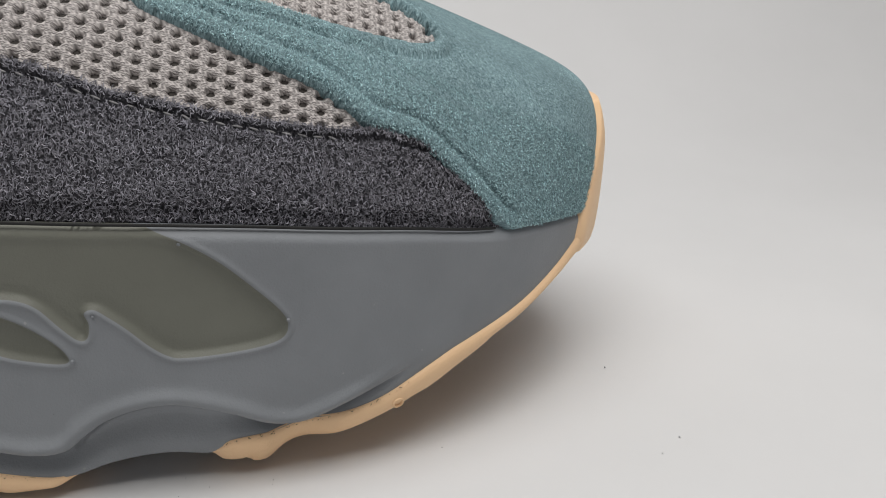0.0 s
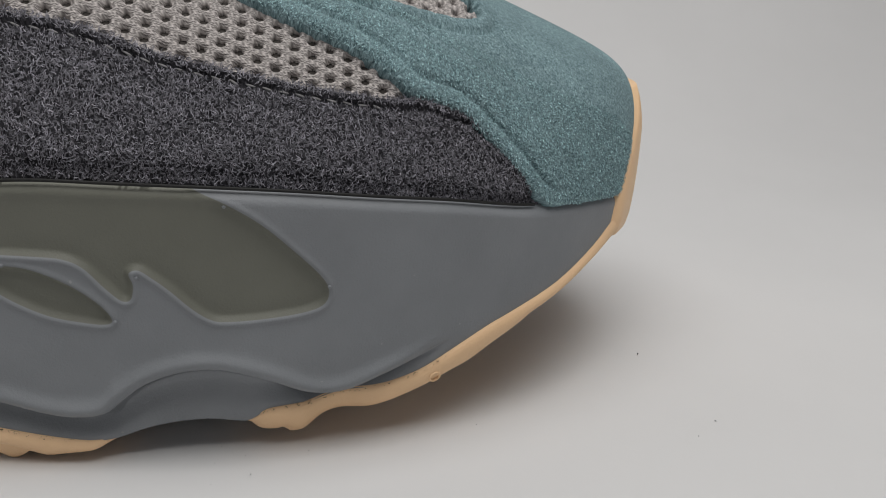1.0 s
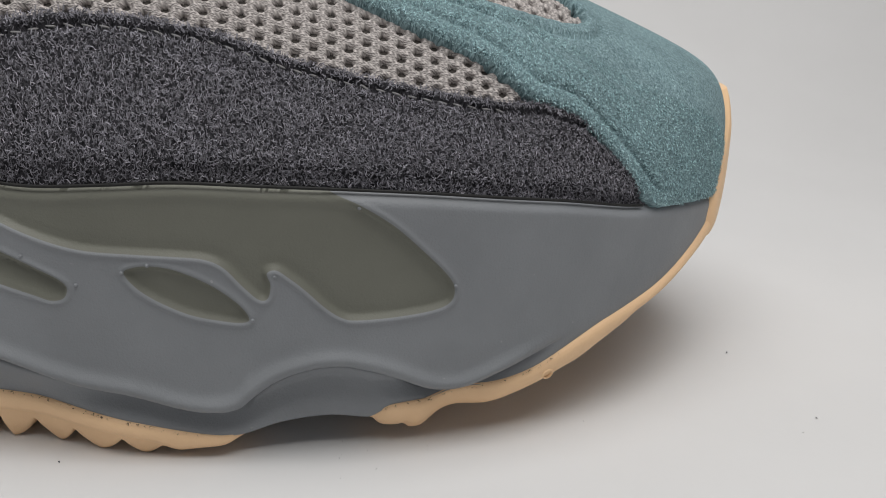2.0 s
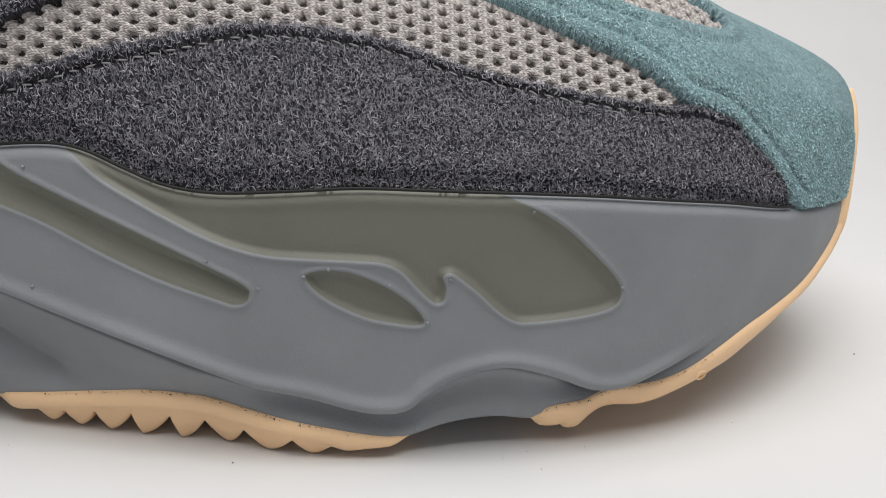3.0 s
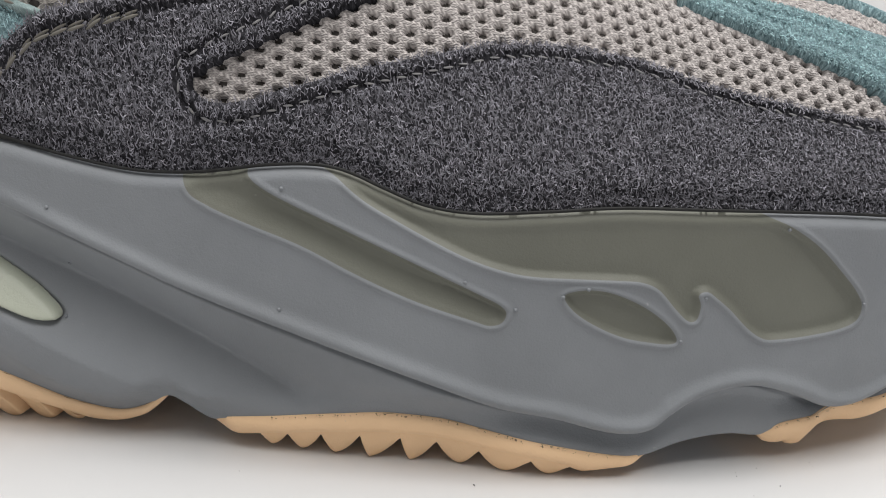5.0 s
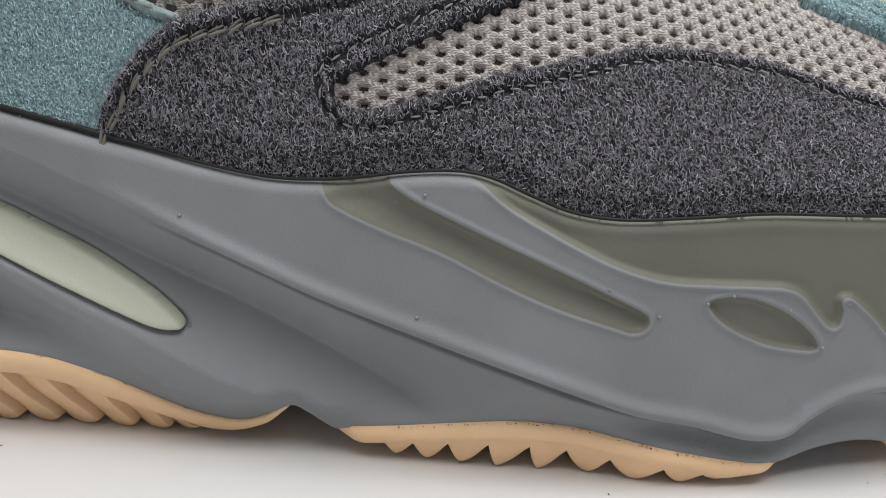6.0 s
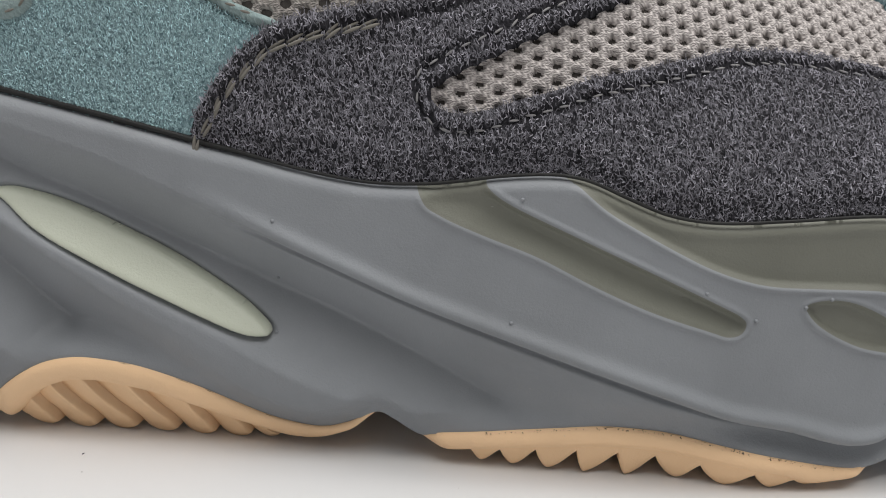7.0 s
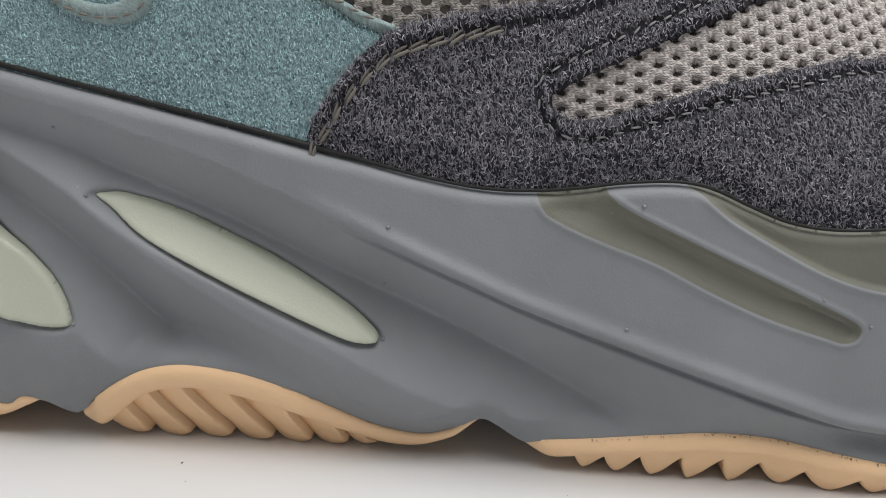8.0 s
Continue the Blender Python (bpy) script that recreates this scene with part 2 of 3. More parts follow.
VALLEY = curve([(-.262, .060), (-.245, .0500), (-.2344, .0421), (-.2291, .0389), (-.2242, .0347), (-.2178, .0284), (-.2121, .0224), (-.2073, .0184), (-.200, .013), (-.190, .008)], 5)

BLOB = curve([(-.1330, .0490), (-.1300, .0468), (-.1262, .0438), (-.1212, .0410), (-.1162, .0384), (-.1112, .0361), (-.1062, .0345), (-.1020, .0338), (-.0962, .0336), (-.0895, .0334),
              (-.0861, .0331), (-.0835, .0319), (-.0808, .0290), (-.0787, .0271), (-.0774, .0273), (-.0770, .0294), (-.0775, .0311), (-.0762, .0316), (-.0744, .0304),
              (-.0721, .0285), (-.0692, .0257), (-.0667, .0240), (-.0644, .0236), (-.0588, .0239), (-.0531, .0247), (-.0504, .0259), (-.0499, .0281), (-.0513, .0305),
              (-.0552, .0344), (-.0594, .0381), (-.0642, .0411), (-.0690, .0432), (-.075, .0470), (-.100, .0475), (-.115, .0470), (-.126, .0490)], 5, True)
SLIT = curve([(-.1530, .0490), (-.1442, .0490), (-.1430, .0466), (-.1394, .0441), (-.1305, .0401), (-.1180, .0346), (-.1096, .0308), (-.1066, .0293), (-.1056, .0281),
              (-.1062, .0266), (-.1080, .0261), (-.1105, .0268), (-.1189, .0294), (-.1273, .0329), (-.1356, .0369), (-.1436, .0398), (-.1492, .0421), (-.1521, .0442)], 6, True)
OVAL = curve([(-.0981, .0306), (-.0966, .0315), (-.0937, .0317), (-.0903, .0310), (-.0860, .0290), (-.0824, .0263), (-.0808, .0240), (-.0818, .0233), (-.0849, .0236),
              (-.0892, .0245), (-.0935, .0264), (-.0965, .0284)], 6, True) + (.0007, .0002)
LENS = curve([(-.2183, .0425), (-.2166, .0429), (-.2138, .0426), (-.2071, .0405), (-.1988, .0367), (-.1902, .0323), (-.1816, .0271), (-.1772, .0237), (-.1757, .0220), (-.1763, .0213), (-.1796, .0217), (-.1848, .0238), (-.1916, .0269),
              (-.1984, .0301), (-.2067, .0343), (-.2116, .0372), (-.2157, .0406)], 6, True)
LENS_HEEL = curve([(-.2600, .0540), (-.2440, .0450), (-.2337, .0358), (-.2301, .0331), (-.2267, .0295), (-.2244, .0256), (-.2234, .0225), (-.2241, .0215), (-.2271, .0215), (-.2307, .0223), (-.2345, .0237), (-.2450, .0320), (-.2560, .0440)], 6, True)


def signed(p, poly):
    """The distance of points from a closed line, negative inside."""
    p = np.asarray(p, float).reshape(-1, 2)
    lo, hi = poly.min(0) - .006, poly.max(0) + .006
    near = np.all((p > lo) & (p < hi), axis=1)
    out = np.full(len(p), .006)
    a, b = poly, np.roll(poly, -1, 0)
    for part_of in np.array_split(np.flatnonzero(near), max(1, near.sum() // 4000)):
        q = p[part_of][:, None]
        t = np.clip(((q - a) * (b - a)).sum(-1) / np.maximum(((b - a) ** 2).sum(-1), 1e-12), 0, 1)
        d = np.sqrt((((a + t[..., None] * (b - a)) - q) ** 2).sum(-1).min(1))
        cross = ((a[:, 1] > q[..., 1]) != (b[:, 1] > q[..., 1])) & (q[..., 0] < (b[:, 0] - a[:, 0]) * (q[..., 1] - a[:, 1]) / (b[:, 1] - a[:, 1] + 1e-15) + a[:, 0])
        out[part_of] = np.where(cross.sum(1) % 2 == 1, -d, d)
    return out


def relief(s, z):
    """How far the lateral sidewall stands proud of its plain form."""
    s, z = np.broadcast_arrays(np.asarray(s, float), np.asarray(z, float))
    shape, s, z = s.shape, s.ravel(), z.ravel()
    lat = smooth(S_TIP - .012, S_TIP - .03, s) * smooth(S_HEEL + .005, S_HEEL + .03, s)
    c = np.interp(s, CREASE[:, 0], CREASE[:, 1])
    slope = np.interp(s, CREASE[:-1, 0], np.diff(CREASE[:, 1]) / np.diff(CREASE[:, 0]))
    e = (z - c) / np.sqrt(1 + slope**2)
    on = smooth(-.190, -.168, s) * smooth(-.028, -.045, s)
    b = bottom_z(s)
    fore = smooth(-.116, -.098, s)
    # below the crease the wall falls back to the crest and leans out again; at the heel a second fold follows
    r = np.clip(np.interp(s, CREST[:, 0], CREST[:, 1]), b, c - .0012)
    u = np.clip(np.interp(s, UNDER[:, 0], UNDER[:, 1]), b, r - .0004)
    v = np.clip(np.interp(s, VALLEY[:, 0], VALLEY[:, 1]), b, u - .0002)
    heel = smooth(-.176, -.200, s)
    step = .0012 * smooth(-.192, -.160, s)
    fall = np.interp(s, [-.235, -.21, -.17, -.150, -.120], [.70, .75, .70, .52, .17])
    foot_in = np.interp(s, [-.235, -.20, -.16, -.12], [.0016, .0020, .0030, .0040])

    def folds(z):
        back = step * smooth(0, .0007, c - z) + fall * np.clip(c - z, 0, c - r)
        back = np.maximum(back - .62 * np.clip(r - z, 0, r - u), np.minimum(back, .0004))
        back = np.maximum(back + heel * (.55 * np.clip(u - z, 0, u - v) - .45 * np.clip(v - z, 0, .012)), .0004)
        return np.where(z > c, 0, back + (foot_in - back) * smooth(.0060, 0, z - b))

    d = -(1 - fore) * (folds(z - .0004) + folds(z) + folds(z + .0004)) / 3
    # towards the ball of the foot it is a hollow that comes back out at the bottom edge
    w = np.clip((c - z) / np.maximum(c - b, .003), 0, 1)
    d -= on * fore * .0030 * (.60 * smooth(0, .0006, -e) + .40 * smooth(0, .35, w)) * (1 - .70 * smooth(.22, 1, w)) * (w > 0)
    d += on * .0010 * np.exp(-(((e - .0013) / .0012) ** 2))
    d -= on * .0011 * np.exp(-(((e + .0007) / .0005) ** 2))
    # the lip along the top rounds off
    t = top_z(s)
    d -= .0016 * np.clip((z - t + .0022) / .0022, 0, 1) ** 2.2
    pts = np.stack([s, z], 1)
    for poly, deep, wall in ((BLOB, .0008, .0009), (SLIT, .0013, .0010), (OVAL, .0008, .0009)):
        f = signed(pts, poly)
        lip = smooth(.0008, .0030, t - z)
        ease = 1.0
        if poly is SLIT:
            low = np.interp(s, [-.1521, -.1492, -.1436, -.1356, -.1273, -.1189, -.1105, -.108, -.106], [.0442, .0421, .0398, .0369, .0329, .0294, .0268, .0259, .0255])
            ease = np.clip((z - low) / .0034, 0, 1)
        d -= deep * smooth(.0001, -wall, f) * (.25 + .75 * lip) * ease
        d += .00034 * np.exp(-(((f - .0004) / .00035) ** 2)) * lip
    for poly in (LENS, LENS_HEEL):
        f = signed(pts, poly)
        d -= .0013 * np.exp(-(((f + .0003) / .0007) ** 2))
    return (d * lat).reshape(shape)


def wall(s, z, d=0.0):
    return side(s, z, relief(s, z) + d)


# ---- mesh helpers ----
def part(name, verts, faces, material, parent=None, label="", uv=None, shade=True):
    me = bpy.data.meshes.new(name)
    me.from_pydata([tuple(map(float, v)) for v in verts], [], [tuple(map(int, f)) for f in faces])
    if uv is not None:
        layer = me.uv_layers.new(name="metres")
        idx = np.empty(len(me.loops), np.int32)
        me.loops.foreach_get("vertex_index", idx)
        layer.data.foreach_set("uv", np.asarray(uv, np.float32)[idx].ravel())
    if material:
        me.materials.append(material)
    me.polygons.foreach_set("use_smooth", np.full(len(me.polygons), shade))
    me.update()
    ob = new(name, me)
    ob.parent = parent
    return tagged(ob, label) if label else ob


def grid_faces(n, m, wrap=False):
    i = np.arange(n if wrap else n - 1)[:, None] * m
    j = np.arange(m - 1)[None]
    k = ((np.arange(n if wrap else n - 1) + 1) % n)[:, None] * m
    return np.stack([i + j, k + j, k + j + 1, i + j + 1], -1).reshape(-1, 4)


def panel(name, fn, poly, profile, h, material, parent, label="", scale=1.0, skirt=.0012, holes=(), dimple=None):
    """A piece of sheet cut along a closed line (in s and v), laid on the surface fn(s, v, d); profile gives d by the distance from the edge."""
    q = poly * (1, scale)
    cut = [p * (1, scale) for p in holes]
    lo, hi = q.min(0) - h, q.max(0) + h
    xs, ys = np.arange(lo[0], hi[0], h), np.arange(lo[1], hi[1], h)
    g = np.stack(np.meshgrid(xs, ys, indexing="ij"), -1)
    shape = g.shape[:2]
    p = g.reshape(-1, 2).copy()

    def field(p):
        f = signed(p, q)
        for c in cut:
            f = np.maximum(f, -signed(p, c))
        return f

    for turn in range(2):
        f = field(p)
        near = np.flatnonzero(np.abs(f) < (.72 if turn == 0 else .3) * h)
        e = h * .05
        gx = (field(p[near] + (e, 0)) - field(p[near] - (e, 0))) / (2 * e)
        gy = (field(p[near] + (0, e)) - field(p[near] - (0, e))) / (2 * e)
        norm = np.maximum(np.hypot(gx, gy), .3)
        p[near] -= np.stack([gx / norm, gy / norm], 1) * f[near, None]
    f = field(p)
    keep = f < h * .12
    faces = grid_faces(*shape)
    faces = faces[keep[faces].all(1)]
    used, inv = np.unique(faces, return_inverse=True)
    faces = inv.reshape(-1, 4)
    p, f = p[used], f[used]
    uv = p.copy()
    d = profile(-np.minimum(f, 0), p)
    if dimple:
        uv, sink, open_ = dimple(fn(p[:, 0], p[:, 1] / scale))
        d = d + sink
        faces = faces[~open_[faces].all(1)]
    verts = fn(p[:, 0], p[:, 1] / scale, d)
    # a rim down to the layer underneath
    edges = np.vstack([faces[:, [0, 1]], faces[:, [1, 2]], faces[:, [2, 3]], faces[:, [3, 0]]])
    key = np.sort(edges, 1)
    _, first, count = np.unique(key[:, 0] * len(p) + key[:, 1], return_index=True, return_counts=True)
    border = edges[first[count == 1]]
    ring = np.unique(border)
    low = np.full(len(p), -1)
    low[ring] = len(p) + np.arange(len(ring))
    base = fn(p[ring, 0], p[ring, 1] / scale, np.full(len(ring), -skirt))
    faces = [tuple(x) for x in faces] + [(b, a, low[a], low[b]) for a, b in border]
    return part(name, np.vstack([verts, base]), faces, material, parent, label, np.vstack([uv, uv[ring]]))


def soft_edge(thick, r, lift=0.0):
    return lambda q, p=None: lift + thick * np.sqrt(np.clip(1 - (1 - np.clip(q / r, 0, 1)) ** 2, 0, 1))

# ---- the paper sweep and an added tent ----
def sweep():
    """A white sheet that lies flat under the shoe and curves up behind it."""
    line = [(-.60, 0), (-.40, 0), (-.2, 0), (0, 0), (.14, 0), (.20, .002), (.26, .015), (.31, .045), (.345, .09), (.365, .16), (.375, .30), (.38, .70)]
    c = curve(line, 8)
    xs = np.linspace(-.75, .60, 30)
    v = [(x, y, z) for x in xs for y, z in c] + [(x, y, z - .003) for x in xs for y, z in c]
    n, m = len(xs), len(c)
    f = grid_faces(n, m)
    faces = [tuple(q) for q in f] + [tuple(q[::-1] + n * m) for q in f]
    ob = part("ground", v, faces, WHITE)
    return tagged(ob, "white seamless paper sheet curving up behind the shoe", "backdrop", kind="structure")


def slab(name, lo, hi, label):
    (x0, y0, z0), (x1, y1, z1) = lo, hi
    v = [(x, y, z) for x in (x0, x1) for y in (y0, y1) for z in (z0, z1)]
    f = [(0, 1, 3, 2), (4, 6, 7, 5), (0, 4, 5, 1), (2, 3, 7, 6), (0, 2, 6, 4), (1, 5, 7, 3)]
    tagged(part(name, v, f, FABRIC, shade=False), label, "wall", kind="structure")


sweep()
# unseen walls added to close the set, grey so they bounce less light
slab("added_wall_west", (-.77, -.60, -.003), (-.75, .60, .72), "plain grey fabric side wall, added out of view to limit bounce light")
slab("added_wall_east", (.60, -.60, -.003), (.62, .60, .72), "plain grey fabric side wall, added out of view to limit bounce light")
slab("added_wall_south", (-.77, -.62, -.003), (.62, -.60, .72), "plain grey fabric front wall, added out of view to limit bounce light")
slab("added_ceiling", (-.77, -.62, .70), (.62, .60, .72), "plain grey fabric tent top, added out of view to limit bounce light")

# ---- the shoe ----
shoe = tagged(new("sneaker"), "chunky teal and charcoal suede sneaker with gum sole on white paper", "shoe")


def midsole():
    lat = np.arange(S_HEEL + .002, S_TIP, .00032)
    med = np.arange(S_TIP, S_HEEL + LOOP, .002)
    s = np.r_[lat, med]
    t = np.linspace(0, 1, 160)
    lo, hi = bottom_z(s), top_z(s)
    S, Z = np.repeat(s[:, None], len(t), 1), lo[:, None] + (hi - lo)[:, None] * t
    P = wall(S, Z)
    inner_low = side(s, lo + .0005, np.full(len(s), -.022))[:, None]
    lip = side(s, hi - .0004, np.full(len(s), -.0045))[:, None]
    deep = side(s, hi - .004, np.full(len(s), -.012))[:, None]
    P = np.concatenate([inner_low, P, lip, deep], 1)
    n, m = P.shape[:2]
    faces = grid_faces(n, m, True)
    # leave the inlays open
    gone = np.zeros(n * m, bool).reshape(n, m)
    flat = np.stack([S.ravel(), Z.ravel()], 1)
    paint = np.full((n, m), .002)
    for poly, deep in ((BLOB, .0017), (SLIT, .0017), (OVAL, .0017), (LENS, .0005), (LENS_HEEL, .0005)):
        f = signed(flat, poly).reshape(S.shape)
        gone[:, 1:-2] |= f < -deep
        if deep > .001:
            paint[:, 1:-2] = np.minimum(paint[:, 1:-2], f)
    faces = faces[~gone.ravel()[faces].all(1)]
    uv = np.zeros((n * m, 2))
    ob = part("midsole", P.reshape(-1, 3), faces, MIDSOLE, shoe, "matt blue-grey moulded foam midsole with flowing creases", uv)
    mask = ob.data.attributes.new("paint", "FLOAT", "POINT")
    mask.data.foreach_set("value", np.clip(.5 - paint.ravel() / .004, 0, 1).astype(np.float32))


def inlay(name, poly, label):
    keep = lambda p: np.clip(p[:, 1], None, top_z(p[:, 0]) - .0001)
    q = poly.copy()
    way = np.roll(q, -1, 0) - np.roll(q, 1, 0)
    way /= np.linalg.norm(way, axis=1, keepdims=True)
    turn = np.sign((q[:, 0] * np.roll(q[:, 1], -1) - np.roll(q[:, 0], -1) * q[:, 1]).sum())
    q = q + np.stack([-way[:, 1], way[:, 0]], 1) * turn * .0011
    q[:, 1] = keep(q)
    panel(name, wall, q, lambda d, p: np.full(d.shape, -.00003), .0004, OLIVE, shoe, label, skirt=.00006)


def lens(poly, label):
    dome = lambda d, p: -.0005 + .0011 * np.sqrt(np.clip(1 - (1 - np.clip(d / .0011, 0, 1)) ** 2, 0, 1))
    
    # the insert lies on one plane through the wall around it
    base = np.stack([np.ones(len(poly)), poly[:, 0], poly[:, 1]], 1)
    fit_to = np.linalg.lstsq(base, relief(poly[:, 0], poly[:, 1] + .0012 * np.sign(poly[:, 1] - poly[:, 1].mean())), rcond=None)[0]
    even = lambda s, z, d=0.0: side(s, z, fit_to[0] + fit_to[1] * s + fit_to[2] * z + .0004 + d)
    panel("lens", even, poly, dome, .0002, PALE, shoe, label, skirt=.0016)


midsole()
inlay("inlay", BLOB, "olive recessed wave-shaped inlay")
inlay("inlay", SLIT, "olive recessed slanting inlay")
inlay("inlay", OVAL, "olive recessed oval inlay")
lens(LENS, "pale green glossy bean-shaped insert")
lens(LENS_HEEL, "pale green glossy bean-shaped insert")


def upper_shell():
    s = np.r_[np.arange(S_HEEL, S_TIP, .002), np.arange(S_TIP, S_HEEL + LOOP, .003)]
    v = np.linspace(-.02, 1, 60)
    S, V = np.meshgrid(s, v, indexing="ij")
    P = upper(S, V)
    part("lining", P.reshape(-1, 3), grid_faces(len(s), len(v), True), LINING, shoe, "dark fabric lining of the upper", np.stack([S.ravel(), V.ravel() * .06], 1))


K = .06


def v_at(s, z):
    """Where on the upper a height is reached."""
    s = np.atleast_1d(np.asarray(s, float))
    v = np.linspace(-.05, .5, 90)
    h = upper(s[:, None], v[None])[..., 2]
    return np.array([np.interp(a, b, v) for a, b in zip(np.broadcast_to(z, s.shape), h)])


def hem(a, b, n=60, drop=.0010):
    """The line on which the upper goes into the midsole."""
    s = np.linspace(a, b, n)
    return np.stack([s, v_at(s, top_z(s) - drop)], 1)


SLOT_LOW = [(-.1497, .190), (-.1475, .187), (-.1440, .193), (-.1407, .206), (-.1330, .243), (-.1240, .298), (-.1155, .355), (-.1091, .398), (-.1030, .422), (-.0978, .435), (-.0925, .441), (-.0862, .4445),
            (-.0799, .4378), (-.0708, .418), (-.0612, .402), (-.0508, .3861), (-.0402, .3735), (-.0328, .372)]
SLOT_UP = [(-.1213, .4398), (-.1272, .3802), (-.1342, .3281), (-.1409, .2824), (-.1465, .2495), (-.1508, .2190), (-.1514, .2085), (-.1509, .199)]
SEAM = [(-.1874, .050), (-.1852, .0919), (-.1820, .1481), (-.1789, .1901), (-.1757, .2236), (-.1726, .2469), (-.1664, .2783), (-.1585, .3143)]
TOE_EDGE = [(-.0085, .05), (-.0095, .085), (-.0118, .110), (-.0155, .178), (-.0208, .258), (-.0268, .335), (-.0345, .370), (-.0385, .420), (-.0446, .478), (-.0522, .520), (-.0592, .562), (-.0652, .598), (-.0715, .640), (-.0742, .690), (-.0775, .745)]
ARM = [(-.145, .375), (-.132, .445), (-.118, .520), (-.108, .600), (-.098, .640), (-.105, .570), (-.113, .505)]
HEM = hem(-.27, .02, 200)
suede_line = np.vstack([hem(-.1895, -.004), [(-.006, .10), (-.016, .25), (-.024, .335)], curve(SLOT_LOW[::-1], 6), curve(SLOT_UP[::-1], 6), ARM[::-1], curve(SEAM[::-1], 6)])


def rolled(q, p):
    """A rolled edge with a stitched groove behind it, plain where it goes into the midsole."""
    free = smooth(.0015, .004, p[:, 1] - np.interp(p[:, 0], HEM[:, 0], HEM[:, 1] * K))
    bead = .0010 + .0014 * np.sqrt(np.clip(1 - (1 - np.clip(q / .0008, 0, 1)) ** 2, 0, 1))
    return bead * (.5 + .5 * free) - (.0010 * np.exp(-(((q - .0017) / .00040) ** 2)) + .0003 * smooth(.002, .004, q)) * free


def nap(parent, poly, profile, material, label, per_mm, length, width, curl, lift, holes=(), groove=0.0):
    """Short loose fibres that lie tangled over a suede panel."""
    rng = np.random.default_rng(7)
    q = poly * (1, K)
    lo, hi = q.min(0), q.max(0)
    n = int((hi - lo).prod() * 1e6 * per_mm)
    p = lo + rng.random((n, 2)) * (hi - lo)
    f = signed(p, q)
    for c in holes:
        f = np.maximum(f, -signed(p, c * (1, K)))
    free = p[:, 1] - np.interp(p[:, 0], HEM[:, 0], HEM[:, 1] * K) > .003
    keep = (f < np.where(free, -.0001, -.0007)) & ~(free & (np.abs(-f - groove) < .0005) & (rng.random(n) < .62))
    p, f = p[keep], f[keep]
    n = len(p)
    turn = rng.random(n) * 2 * np.pi
    size = length * (.5 + rng.random(n))
    steps = 5
    bend = rng.normal(0, curl, (n, steps)) + rng.normal(0, .45, (n, 1))
    path, way = [p], [turn]
    for i in range(steps):
        way.append(way[-1] + bend[:, i])
        path.append(path[-1] + np.stack([np.cos(way[-1]), np.sin(way[-1])], 1) * (size / steps)[:, None])
    rise = lift * rng.random(n) ** 2 * 1.6
    d0 = profile(-f, p)
    rows = []
    for i, c in enumerate(path):
        t = i / steps
        across = np.stack([-np.sin(way[i]), np.cos(way[i])], 1) * (width * (1 - .75 * t**3) / 2)
        for sign in (-1, 1):
            e = c + across * sign
            rows.append(upper(e[:, 0], e[:, 1] / K, d0 + .00003 + rise * np.sin(2.4 * t) + .00003 * sign))
    V = np.stack(rows, 1)
    m = 2 * (steps + 1)
    base = np.arange(n)[:, None, None] * m
    F = base + np.array([[j, j + 1, j + 3, j + 2] for j in range(0, m - 2, 2)])[None]
    ob = part("nap", V.reshape(-1, 3), F.reshape(-1, 4), material, parent, label)
    return tagged(ob, kind="stuff")


def knit_holes(P):
    """The lattice of holes in the knit: its flat coordinates, the relief, and where it is open."""
    x, y = P[:, 0] + .05, P[:, 2] * .966 + P[:, 1] * .26
    row = y / .00116
    r = np.round(row)
    best = np.full(len(x), 9.0)
    for k in (-1, 0, 1):
        rr = r + k
        c = (x / .00530 - rr * .5 + .5 * 0) % 1.0
        c = np.minimum(c, 1 - c) * .00530
        best = np.minimum(best, np.hypot(c / .00078, (row - rr) * .00116 / .00058))
    sink = -.0006 * smooth(1.45, .8, best) + .00008 * np.sin(y * 2 * np.pi / .00058)
    return np.stack([x, y], 1), sink, best < .98


upper_shell()
side_panel = panel("side_panel", upper, suede_line, rolled, .0005, DARK, shoe, "charcoal brushed suede side panel with stitched rolled edge", K, .0012)
nap(side_panel, suede_line, rolled, NAP, "pale loose fibres of the brushed suede", 17, .00056, .000115, .40, .00020, groove=.0017)

mesh_line = curve([(-.155, .20), (-.150, .17), (-.14, .17), (-.12, .28), (-.105, .39), (-.09, .42), (-.07, .395), (-.04, .36), (-.030, .345), (-.038, .47), (-.058, .60), (-.072, .72), (-.09, .84), (-.104, .70),
                   (-.116, .57), (-.130, .46), (-.146, .34), (-.155, .25)], 5, True)
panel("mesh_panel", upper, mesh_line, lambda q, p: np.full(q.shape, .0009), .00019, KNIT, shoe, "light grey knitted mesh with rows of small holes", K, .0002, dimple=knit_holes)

WINDOW = [(-.0600, .745), (-.0511, .700), (-.0417, .667), (-.0320, .635), (-.0240, .613), (-.0178, .603), (-.0115, .612), (-.0085, .645), (-.0090, .685), (-.0115, .755), (-.0160, .840), (-.030, .918), (-.060, .955)]
window_line = curve(WINDOW, 6, True)
half = np.vstack([hem(S_TIP, -.0085, 40), curve(TOE_EDGE, 5), [(-.083, .80), (-.090, .90), (-.085, .97)]])
toe_line = np.vstack([half, (half * (-1, 1) + (2 * S_TIP, 0))[::-1]])
cap = lambda q, p: soft_edge(.0017, .0012, .0012)(q) - .0009 * np.exp(-(((q - .0034) / .0005) ** 2)) * smooth(-.004, -.010, p[:, 0])
